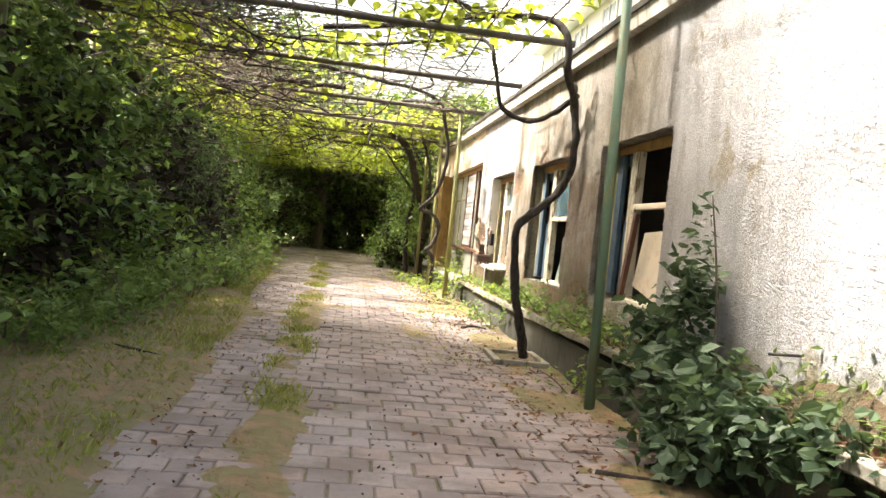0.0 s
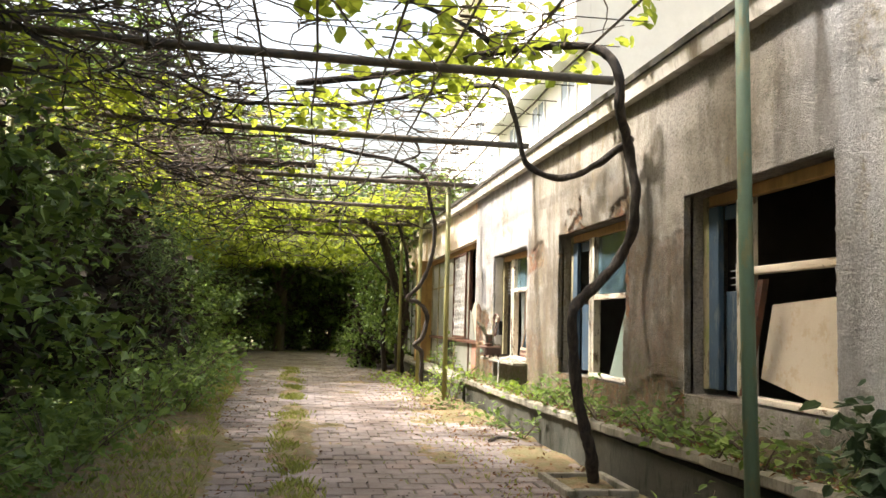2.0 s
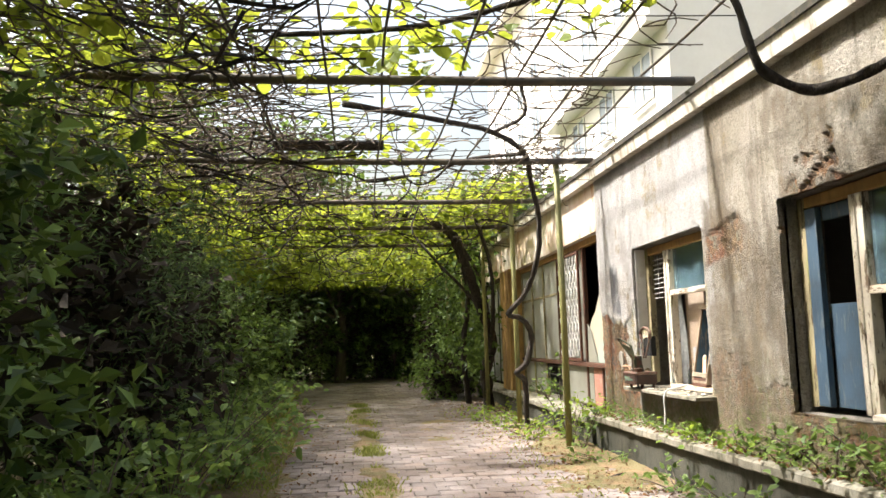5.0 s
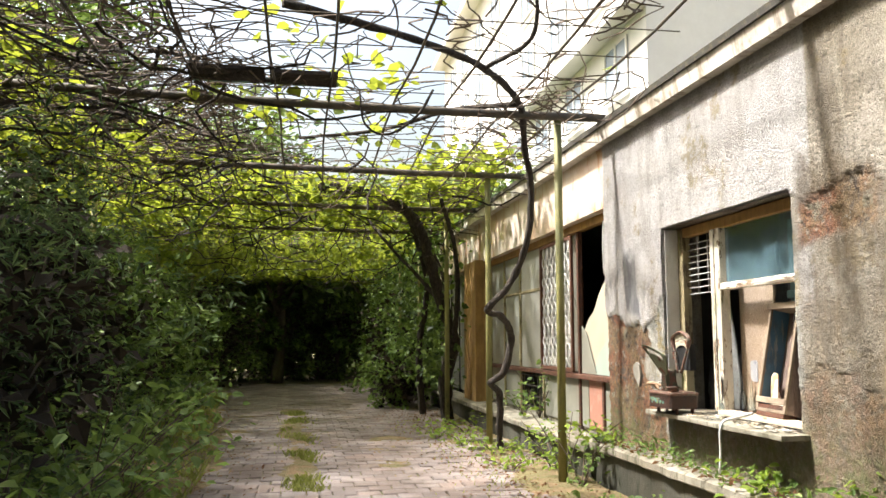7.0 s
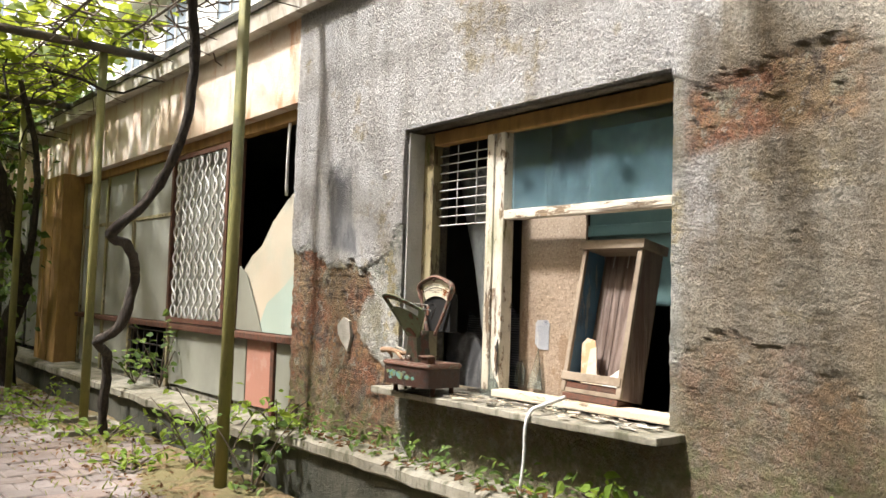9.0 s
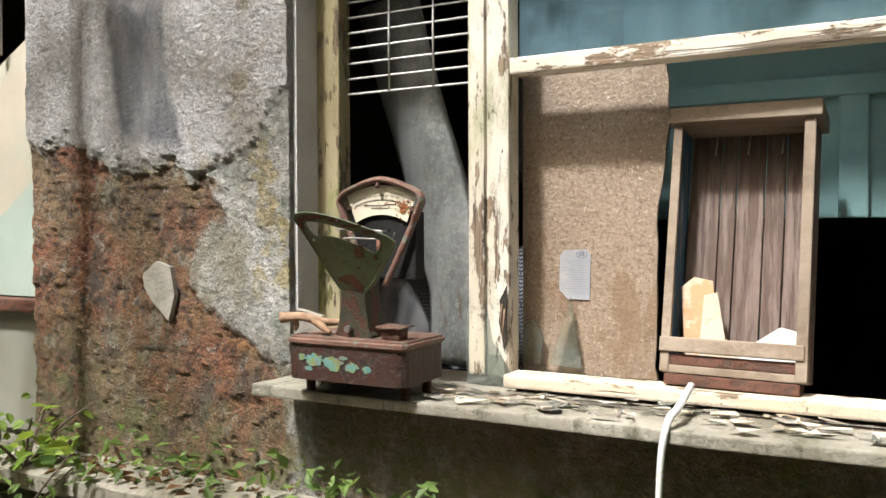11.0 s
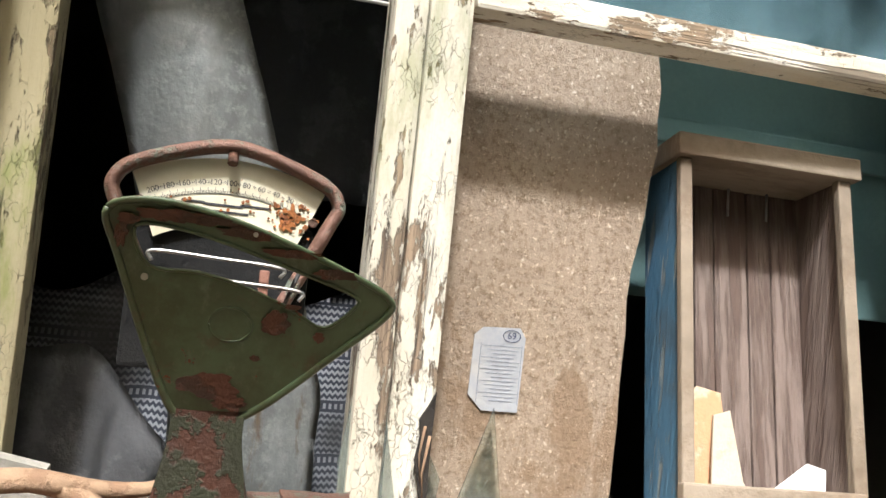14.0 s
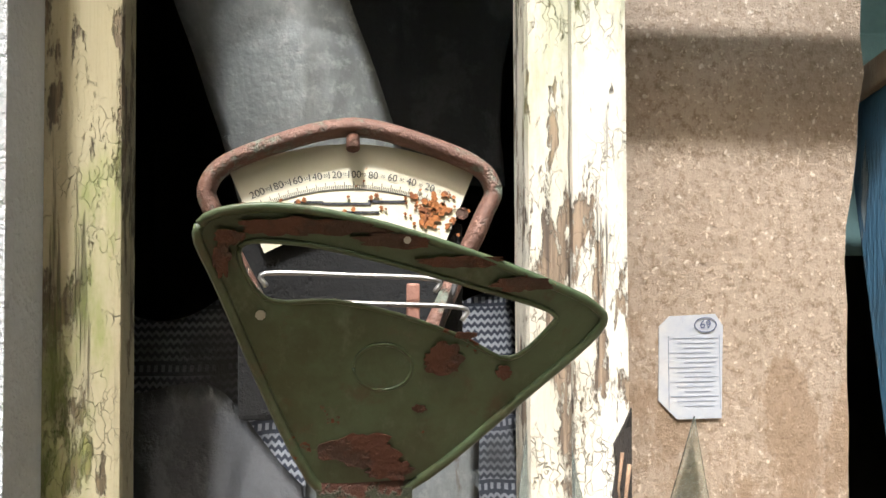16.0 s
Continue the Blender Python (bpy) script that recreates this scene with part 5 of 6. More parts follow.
def grass_patch(name, label, n, place, seed, h=0.16, mat="grass"):
    r = np.random.default_rng(seed)
    vs, fs = [], []
    while len(fs) < n:
        x, y = place(r)
        a, l = r.uniform(0, 6.28), h * r.uniform(0.4, 1.4)
        dx, dy, w = math.cos(a) * l * 0.5, math.sin(a) * l * 0.5, 0.005 + 0.006 * r.random()
        b = len(vs)
        vs += [(x - w * math.sin(a), y + w * math.cos(a), -0.04), (x + w * math.sin(a), y - w * math.cos(a), -0.04), (x + dx * 0.5, y + dy * 0.5, l * 0.7 - 0.03), (x + dx * 1.2, y + dy * 1.2, l - 0.03)]
        fs += [(b, b + 1, b + 2), (b + 1, b + 3, b + 2)]
    return tagged(raw(name, vs, fs, mat), label, "grass", kind="stuff")


def verge(r):
    y = r.uniform(1.5, 30)
    return road_left(y) + 0.2 - abs(r.normal()) * 0.8, y


def strip(r):
    while True:
        y = r.uniform(2.5, 24)
        x = -0.28 + r.normal() * 0.10 - 0.02 * y
        if noise.noise(Vector((x * 2, y * 1.1, 4))) > -0.02:
            return x, y


def dead_strip(r):
    y = r.uniform(8, 22)
    return 1.25 + r.normal() * 0.28, y


grass_patch("verge_grass", "uncut green grass on the verge", 42000, verge, 1, 0.085)
grass_patch("joint_grass", "low grass growing down the middle of the paving", 11000, strip, 2, 0.07)
grass_patch("side_grass", "sparse grass in the paving beside the wall", 3000, dead_strip, 3, 0.05)
r = np.random.default_rng(9)
lit = np.column_stack([r.normal(1.6, 0.4, 2600), r.uniform(2, 24, 2600), np.full(2600, 0.012)])
lit2 = np.column_stack([np.array([road_left(y) for y in np.linspace(2, 28, 1500)]) + r.normal(0, 0.4, 1500), np.linspace(2, 28, 1500), np.full(1500, 0.015)])
bits = np.column_stack([r.uniform(-1.3, 2.0, 1400), 2.5 + 12 * r.random(1400) ** 1.6, np.full(1400, 0.012)])
tagged(leaves("fallen_berries", "bark", bits, 0.022, droop=0, up=2.0, wide=0.9, seed=66), "dark berries and crumbs scattered on the paving", "debris", kind="stuff")
lit = np.concatenate([lit[lit[:, 0] < 2.1], lit2])
tagged(leaves("fallen_leaves", "dry_leaf", lit, 0.05, droop=0, up=3.0, wide=0.6, seed=61), "brown fallen leaves on the paving", "leaves", kind="stuff")
ledge_lit = np.column_stack([r.uniform(2.18, 2.36, 700), r.uniform(2, 15.5, 700), np.zeros(700)])
ledge_lit[:, 2] = [0.525 - 0.135 * smoothstep(0, 12, y - 2) + 0.03 * r.random() for y in ledge_lit[:, 1]]
tagged(leaves("ledge_litter", "dry_leaf", ledge_lit, 0.06, droop=0, up=2.0, wide=0.6, seed=62), "dry leaf litter on the ledge", "leaves", kind="stuff")
for y0, y1 in ((8.15, 8.95),):
    t = thing("kerb_frame", "broken concrete tree surround at the vine's foot", "tree surround")
    for b in ((1.55, 1.62, y0, y1), (2.06, 2.12, y0, y1), (1.62, 2.06, y0, y0 + 0.07), (1.62, 2.06, y1 - 0.07, y1)):
        part("edge", roughen(box(*b, -0.04, 0.055, 0.01), 0.01, 7), "ledge", t)
t = thing("kerb_frame", "broken concrete tree surround at the vine's foot", "tree surround")
for b in ((1.45, 1.52, 18.0, 18.8), (2.0, 2.06, 18.0, 18.8), (1.52, 2.0, 17.95, 18.02), (1.52, 2.0, 18.73, 18.8)):
    part("edge", roughen(box(*b, -0.04, 0.055, 0.01), 0.01, 7), "ledge", t)
for i, p in enumerate(([(1.5, 4.5, 0.01), (1.75, 4.35, 0.03), (1.95, 4.3, 0.02)], [(1.6, 11.0, 0.01), (1.75, 11.2, 0.02), (1.95, 11.15, 0.01)], [(-1.9, 7.3, 0.02), (-1.6, 7.0, 0.04), (-1.35, 6.9, 0.02)], [(1.6, 13.1, 0.01), (1.8, 13.3, 0.02), (2.0, 13.2, 0.02)])):
    tagged(ob_from("fallen_branch", tube(smooth_path(p), 0.02, 0.01, 6, 0.4), "bark"), "short dark fallen branch on the paving", "branch")
tagged(ob_from("iron_spike", tube([(2.40, 4.0, 0.83), (2.2, 4.05, 0.82)], 0.009, sides=6), "black"), "short black iron spike in the wall", "spike")

# sprigs that stand out of the hedge foot
for i, (x, y, h) in enumerate(((-2.15, 8.6, 0.8), (-2.2, 10.2, 1.0), (-2.1, 11.6, 1.1), (-2.3, 12.8, 0.9), (-2.2, 14.4, 1.15), (-2.3, 16.0, 1.0), (-2.4, 17.6, 1.2), (-2.6, 19.5, 1.0), (-2.7, 7.0, 0.6), (-3.1, 5.4, 0.8), (-2.8, 22.0, 1.1), (-3.3, 4.2, 0.6), (-2.0, 13.6, 0.7), (-2.05, 15.2, 0.7))):
    stemmed_plant("leafy_sprig", "fresh green leafy sprig at the foot of the hedge", rng, (x, y, -0.04), h, (0.22, -0.05), 190, 0.105, "weed", 400 + i, 0.3, 0.5, 7)


rw = np.random.default_rng(505)
woods = np.column_stack([rw.uniform(-14, 12, 9000), rw.uniform(43, 50, 9000), 7 * rw.random(9000) ** 1.3])
tagged(leaves("far_woods", "hedge_leaf", woods, 0.55, droop=0.3, up=0.5, wide=0.7, seed=506), "dark dense woods beyond the path", "woods", kind="stuff")


def height_sheet(name, label, x0, x1, y0, y1, step, height, mat):
    nx, ny = int((x1 - x0) / step), int((y1 - y0) / step)
    v = [(x0 + (x1 - x0) * i / nx, y0 + (y1 - y0) * j / ny, height(x0 + (x1 - x0) * i / nx, y0 + (y1 - y0) * j / ny)) for j in range(ny + 1) for i in range(nx + 1)]
    f = [(j * (nx + 1) + i, j * (nx + 1) + i + 1, (j + 1) * (nx + 1) + i + 1, (j + 1) * (nx + 1) + i) for j in range(ny) for i in range(nx)]
    return tagged(raw(name, v, f, mat), label, "soil", kind="stuff")


def dirt_height(x, y):
    n = noise.fractal(Vector((x * 1.6, y * 1.1, 5.5)), 0.8, 2.1, 5)
    m = max(0.85 * smoothstep(0.32, 0.05, abs(x + 0.28 + 0.02 * y)), 1.3 * smoothstep(0.55, 0.0, x - road_left(y)), 0.62 * smoothstep(1.15, 1.8, x))
    return -0.030 + 0.048 * m + 0.042 * n + 0.008 * noise.noise(Vector((x * 14, y * 14, 3)))


height_sheet("dirt_on_paving", "brown soil and moss crept over the paving", -3.4, 2.16, 1.5, 25, 0.045, dirt_height, "moss_soil")


def bank_height(x, y):
    z = 0.515 - 0.135 * smoothstep(0, 12, y - 2)
    g = smoothstep(2.22, 2.38, x) * (0.10 + 0.16 * (0.5 + noise.fractal(Vector((x * 2, y * 1.3, 2.2)), 0.9, 2, 4))) * smoothstep(12.3, 11.0, y)
    return z - 0.02 + g + 0.015 * noise.noise(Vector((x * 9, y * 9, 0)))


height_sheet("soil_bank", "bank of dark soil on the ledge against the wall", 2.20, 2.40, 1.0, 12.3, 0.04, bank_height, "bank_soil")
bank = []
for k in range(1700):
    y, x = rng.uniform(2.5, 15.6), rng.uniform(2.2, 2.36)
    bank.append((x, y, bank_height(x, y) + 0.02 + 0.16 * rng.random() ** 2))
tagged(leaves("bank_weeds", "weed", bank, 0.06, droop=0.0, up=1.0, wide=0.5, seed=77), "small weeds covering the soil bank", "weeds", kind="stuff")

# ---- things in the third window ----


def matched_ring(outer, inner, depth, m):
    """A plate with a hole whose two outlines have matching points."""
    bm = bmesh.new()
    v = [[bm.verts.new((x, y, z)) for y, z in loop] for x in (0, depth) for loop in (outer, inner)]
    n = len(outer)
    for k in range(n):
        j = (k + 1) % n
        bm.faces.new((v[0][k], v[0][j], v[1][j], v[1][k])), bm.faces.new((v[2][k], v[3][k], v[3][j], v[2][j]))
        bm.faces.new((v[0][k], v[2][k], v[2][j], v[0][j])), bm.faces.new((v[1][k], v[1][j], v[3][j], v[3][k]))
    bmesh.ops.recalc_face_normals(bm, faces=bm.faces[:])
    bm.transform(m)
    return bm


def curved(pts, steps=5):
    """A closed outline in y and z made smooth."""
    n = len(pts)
    q = [(0, *p) for p in pts[-2:]] + [(0, *p) for p in pts] + [(0, *p) for p in pts[:2]]
    s = smooth_path(q, steps)
    return [(p.y, p.z) for p in s[2 * steps:(n + 2) * steps]]


def blob(y, z, ry, rz, seed, x, depth=0.003, n=44):
    """A ragged flat patch facing the path."""
    o = []
    for k in range(n):
        a = 2 * math.pi * k / n
        r = 1 + 0.45 * noise.fractal(Vector((math.cos(a) * 1.8, math.sin(a) * 1.8, seed * 3.1)), 0.7, 2.2, 4)
        o.append((y + ry * r * math.cos(a), z + rz * r * math.sin(a)))
    return slab(o, depth, pose(x, 0, 0))


def lettering(text, size, m, material, parent, name="numeral"):
    c = bpy.data.curves.new(name, "FONT")
    c.body, c.size, c.align_x, c.align_y = text, size, "CENTER", "CENTER"
    o = bpy.data.objects.new(name, c)
    scene.collection.objects.link(o)
    me = bpy.data.meshes.new_from_object(o.evaluated_get(bpy.context.evaluated_depsgraph_get()))
    bpy.data.objects.remove(o)
    me.transform(m)
    me.materials.clear()
    me.materials.append(M[material])
    t = new(name, me)
    t.parent = parent
    return t


FACE = Matrix(((0, 0, -1, 0), (-1, 0, 0, 0), (0, 1, 0, 0), (0, 0, 0, 1)))   # text that faces the path


def shop_scale():
    s = thing("shop_scale", "rusty green counter scale with an ivory fan dial on a sill", "scale")
    # base
    o = rounded([(13.73, 2.13), (14.13, 2.13), (14.13, 2.37), (13.73, 2.37)], 0.12, 4)
    lift = Matrix(((0, 0, 1, 0), (0, 1, 0, 0), (1, 0, 0, 0), (0, 0, 0, 1)))
    bm = slab([(y, x) for y, x in o], 0.098, Matrix.Translation((0, 0, 0.835)) @ lift)
    bmesh.ops.recalc_face_normals(bm, faces=bm.faces[:])
    part("base", bm, "base", s, "brown rusted base with paint traces")
    o = rounded([(13.722, 2.122), (14.138, 2.122), (14.138, 2.378), (13.722, 2.378)], 0.12, 4)
    bm = slab([(y, x) for y, x in o], 0.026, Matrix.Translation((0, 0, 0.934)) @ lift)
    bmesh.ops.recalc_face_normals(bm, faces=bm.faces[:])
    bmesh.ops.bevel(bm, geom=[e for e in bm.edges if e.calc_face_angle(0) > 1.2], offset=0.008, segments=3, affect="EDGES")
    part("top_cover", bm, "rim", s, "dull pinkish-brown lid")
    for y, z, a, b, k in ((14.03, 0.895, 0.03, 0.017, 1), (13.965, 0.888, 0.034, 0.018, 2), (13.90, 0.88, 0.02, 0.014, 3), (14.075, 0.90, 0.012, 0.010, 4), (13.85, 0.878, 0.012, 0.01, 14), (14.05, 0.868, 0.014, 0.006, 15), (13.93, 0.905, 0.016, 0.006, 16)):
        part("paint_flake", blob(y, z, a, b, k, 2.128), "turquoise", s, "turquoise flakes")
    for x in (2.205, 2.33):
        for y in (13.77, 14.10):
            f = part("foot", tube([(x, y, 0.788), (x, y, 0.80), (x, y, 0.80), (x, y, 0.836)], 0.014, sides=10), "rust", s)
    # neck
    bm = bmesh.new()
    rows = []
    for z, hx, hy, cx in ((0.958, 0.052, 0.062, 2.235), (0.985, 0.045, 0.056, 2.235), (1.04, 0.04, 0.043, 2.23), (1.09, 0.038, 0.038, 2.232), (1.125, 0.035, 0.04, 2.235)):
        rows.append([bm.verts.new((cx + hx * math.copysign(abs(math.cos(a)) ** 0.5, math.cos(a)), 13.925 + hy * math.copysign(abs(math.sin(a)) ** 0.5, math.sin(a)), z)) for a in [k * math.pi / 8 + 0.1 for k in range(16)]])
    for a, b in zip(rows, rows[1:]):
        for k in range(16):
            bm.faces.new((a[k], a[(k + 1) % 16], b[(k + 1) % 16], b[k])).smooth = True
    bm.faces.new(rows[0][::-1]), bm.faces.new(rows[-1])
    part("neck", bm, "neck", s)
    part("neck_front", slab(curved([(13.958, 1.125), (13.966, 1.06), (13.980, 0.985), (13.982, 0.962), (13.868, 0.962), (13.872, 0.985), (13.884, 1.06), (13.892, 1.125)]), 0.03, pose(2.176, 0, 0)), "neck", s)
    part("bolt", tube([(2.155, 13.935, 0.985), (2.17, 13.935, 0.985)], 0.010, sides=8), "steel", s, "shiny bolt head")
    # front plate
    outer = curved([(14.052, 1.310), (14.0, 1.324), (13.92, 1.312), (13.84, 1.287), (13.77, 1.260), (13.738, 1.243), (13.737, 1.224), (13.80, 1.172), (13.878, 1.112), (13.925, 1.095), (13.968, 1.112), (14.035, 1.258)])
    inner = curved([(14.022, 1.293), (13.98, 1.296), (13.92, 1.284), (13.85, 1.264), (13.79, 1.246), (13.773, 1.238), (13.775, 1.229), (13.81, 1.203), (13.85, 1.221), (13.90, 1.239), (13.95, 1.250), (14.003, 1.253)])
    px = 2.128
    plate = part("front_plate", matched_ring(outer, inner, 0.010, pose(px, 0, 0)), "green_paint", s, "dark green enamelled fan plate")
    for nm, loop, rr in (("outer_lip", outer, 0.0042), ("inner_lip", inner, 0.0022)):
        bm = tube([(px, y, z) for y, z in loop] + [(px, *loop[0])], rr, sides=6)
        part(nm, bm, "green_paint", plate)
    part("emblem_ring", tube([(px - 0.002, 13.912 + 0.023 * math.cos(k * 0.2618), 1.198 + 0.018 * math.sin(k * 0.2618)) for k in range(25)], 0.0016, sides=5), "green_paint", plate)
    for y, z, a, b, k in ((13.928, 1.134, 0.030, 0.015, 5), (13.862, 1.203, 0.017, 0.011, 6), (13.815, 1.192, 0.006, 0.005, 7), (14.035, 1.285, 0.006, 0.016, 8), (13.884, 1.165, 0.006, 0.003, 9), (13.95, 1.308, 0.04, 0.006, 10), (13.85, 1.281, 0.03, 0.005, 11), (13.845, 1.222, 0.010, 0.003, 12), (13.905, 1.118, 0.018, 0.008, 13), (13.99, 1.309, 0.03, 0.007, 31), (13.90, 1.298, 0.03, 0.006, 32), (13.80, 1.262, 0.022, 0.006, 33), (14.03, 1.30, 0.012, 0.006, 34)):
        part("rust_patch", blob(y, z, a, b, k, px - 0.0034 - 0.00015 * (k % 9), 0.0028), "rust", plate, "raw rust patch")
    part("rivet", tube([(px - 0.004, 14.006, 1.240), (px, 14.006, 1.240)], 0.004, sides=8), "steel", plate)
    part("rivet", tube([(px - 0.006, 13.892, 1.298), (px, 13.892, 1.298)], 0.003, sides=8), "steel", plate)
    # the fan plate leans out towards the path at its top
    for o in (plate, *plate.children):
        for v in o.data.vertices:
            x = 2.17 - 0.6 * (v.co.z - 1.12)
            k = (x - 1.48) / (px - 1.48)
            v.co = (x + v.co.x - px, 13.95 + (v.co.y - 13.95) * k, 1.27 + (v.co.z - 1.27) * k)
    # rear arch and dial
    arch = smooth_path([(2.31, 13.965, 1.10), (2.325, 14.03, 1.24), (2.33, 14.078, 1.335), (2.33, 14.088, 1.372), (2.33, 14.05, 1.402), (2.33, 13.93, 1.432), (2.33, 13.81, 1.402), (2.33, 13.775, 1.372), (2.33, 13.788, 1.335), (2.325, 13.835, 1.24), (2.31, 13.90, 1.10)], 8)
    arch = [Vector((p.x, 13.931 + (p.y - 13.931) * 0.93, p.z - 0.010 * smoothstep(1.1, 1.3, p.z))) for p in arch]
    bm = tube(arch, 0.0098, sides=10, wobble=0.15)
    for v in bm.verts:
        v.co.x = 2.33 + (v.co.x - 2.33) * 1.9 if v.co.z > 1.3 else v.co.x
    part("rear_arch", bm, "rim", s, "rusted pale rim")
    cy, cz = 13.931, 1.128

    def polar(r, deg):
        return cy + r * math.sin(radians(deg)), cz + r * math.cos(radians(deg))

    dial_o = [polar(0.278, a) for a in range(-27, 28, 2)] + [polar(0.188, a) for a in range(29, -30, -2)]
    dial = part("dial", slab(dial_o, 0.003, pose(2.335, 0, 0)), "dial", s, "ivory dial with rust spots")
    for k in range(11):
        a = 23.5 - 4.7 * k
        y, z = polar(0.246, a)
        lettering(str(200 - 20 * k), 0.0105, pose(2.3335, y, z) @ FACE @ pose(0, 0, 0, 0, 0, a), "ink", dial)
        if k < 10:
            y, z = polar(0.246, a - 2.35)
            lettering(str(190 - 20 * k), 0.0048, pose(2.3335, y, z) @ FACE @ pose(0, 0, 0, 0, 0, a), "ink", dial)
    for k in range(101):
        a = 23.5 - 0.47 * k
        (y0, z0), (y1, z1) = polar(0.231, a), polar(0.2355 if k % 5 else 0.239, a)
        part("tick", tube([(2.3345, y0, z0), (2.3345, y1, z1)], 0.0005, sides=3), "ink", dial)
    part("scale_arc", tube([(2.3345, *polar(0.231, a)) for a in np.linspace(-24.5, 24.5, 30)], 0.0005, sides=3), "ink", dial)
    for k, (a, r, w) in enumerate(((2, 0.216, 0.05), (-9, 0.221, 0.04), (12, 0.222, 0.03), (1, 0.207, 0.06))):
        y, z = polar(r, a)
        part("print_bar", box(2.3337, 2.3349, y - w / 2, y + w / 2, z - 0.0012, z + 0.0012), "ink", dial)
    rd = np.random.default_rng(31)
    for k in range(110):
        if k < 90:
            y, z, q = 13.850 + rd.normal() * 0.014, 1.335 + rd.normal() * 0.011, rd.uniform(0.0007, 0.0034)
        else:
            y, z, q = rd.uniform(13.86, 14.04), 1.345 + rd.normal() * 0.012, rd.uniform(0.0008, 0.0028)
        part("rust_spot", blob(y, z, q, q * 1.0, 40 + k, 2.3325 - 0.0001 * (k % 7), 0.001, 18), "orange_rust", dial, "orange rust spot")
    for y, z in ((14.043, 1.338), (13.818, 1.334)):
        part("screw", tube([(2.328, y, z), (2.336, y, z)], 0.0065, sides=10), "rust", dial)
    part("top_knob", tube([(2.315, 13.932, 1.398), (2.322, 13.932, 1.412)], 0.007, sides=8), "rust", s)
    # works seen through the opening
    # Near-black box: the dark of the scale head's hollow, put into colour.
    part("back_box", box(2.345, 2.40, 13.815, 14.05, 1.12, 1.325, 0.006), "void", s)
    for z, y0, y1 in ((1.272, 14.01, 13.86), (1.246, 13.985, 13.835)):
        part("beam_wire", tube(smooth_path([(2.22, y0, z - 0.012), (2.22, y0, z), (2.22, (y0 + y1) / 2, z - 0.002), (2.22, y1, z - 0.006), (2.22, y1, z - 0.018)], 5), 0.0024, sides=6), "steel", s)
    part("bracket", box(2.235, 2.245, 13.872, 13.884, 1.21, 1.262, 0.002), "red_panel", s)
    part("pointer", tube([(2.25, 13.86, 1.19), (2.26, 13.835, 1.262)], 0.003, sides=5), "black", s)
    part("bracket", box(2.225, 2.25, 13.842, 13.868, 1.264, 1.27), "black", s)


shop_scale()

t = thing("metal_cup", "small dented rusty tin on the scale's lid", "tin")
part("body", roughen(box(2.16, 2.21, 13.76, 13.82, 0.961, 0.995, 0.006), 0.004, 30, 2), "rust", t)
part("lid", roughen(box(2.15, 2.22, 13.75, 13.83, 0.996, 1.0, 0), 0.006, 30, 2), "rim", t)
b = thing("driftwood", "pale split branch lying on the scale", "branch")
part("limb", tube(smooth_path([(2.15, 14.17, 1.005), (2.17, 14.10, 1.012), (2.19, 14.03, 1.0), (2.2, 13.985, 1.0), (2.2, 13.955, 1.012)], 5), 0.017, 0.006, 8, 0.5), "plank_bit", b)
part("fork", tube(smooth_path([(2.18, 14.07, 1.005), (2.17, 14.03, 0.985), (2.165, 14.0, 0.97)], 4), 0.013, 0.006, 7, 0.4), "plank_bit", b)
part("fork", tube(smooth_path([(2.16, 14.13, 1.01), (2.20, 14.15, 0.985), (2.22, 14.17, 0.965)], 4), 0.012, 0.006, 7, 0.4), "plank_bit", b)
tagged(ob_from("plaster_chunk", slab([(14.12, 0.792), (14.17, 0.80), (14.21, 0.96), (14.19, 1.03), (14.10, 1.01), (14.09, 0.86)], 0.02, pose(2.36, 0, 0, 0, -6, 0)), "stone"), "broken grey slab fragment leaning behind the scale", "fragment")
tagged(ob_from("plaster_fragment", slab([(14.93, 1.13), (14.86, 1.18), (14.79, 1.16), (14.77, 1.06), (14.80, 0.965), (14.88, 1.03), (14.92, 1.08)], 0.02, pose(2.362, 0.06, -0.02)), "stone"), "loose flat grey plaster fragment on bare masonry", "fragment")

# board with its paper, sheet, panel and cloth
bd = thing("fibreboard", "brown fibreboard standing behind the window frame", "board")
edge = [(13.60, 0.82), (13.60, 1.79), (13.15, 1.77)]
for k in range(15):
    z = 1.70 - k * 0.06
    edge.append((13.138 + 0.018 * noise.noise(Vector((k * 0.9, 1, 0))) + 0.035 * smoothstep(1.55, 1.3, z), z))
edge.append((13.17, 0.82))
bm = slab(edge, 0.016, pose(2.66, 0, 0))
part("sheet", bm, "board", bd)
pp = part("paper_label", slab([(13.44, 1.052), (13.37, 1.052), (13.366, 1.19), (13.378, 1.208), (13.45, 1.205), (13.466, 1.19), (13.468, 1.08)], 0.002, pose(2.656, 0.008, 0)), "paper", bd, "small torn printed label")
for k in range(15):
    z = 1.172 - k * 0.0072
    part("print_line", box(2.6552, 2.6558, 13.382 + 0.004 * (k % 4), 13.458 - 0.011 * (k % 3), z - 0.00035, z + 0.00035), "faint_ink", pp)
for y in (13.380, 13.460):
    part("print_line", box(2.6552, 2.6558, y - 0.0004, y + 0.0004, 1.066, 1.176), "faint_ink", pp)
lettering("69", 0.018, pose(2.6545, 13.402, 1.192) @ FACE, "blue_ink", pp, "handwriting")
part("pen_ring", tube([(2.6545, 13.402 + 0.017 * math.cos(k * 0.314), 1.192 + 0.011 * math.sin(k * 0.314)) for k in range(21)], 0.0007, sides=4), "blue_ink", pp)
zs = thing("zinc_sheet", "dull grey metal sheet leaning inside the window", "metal sheet")
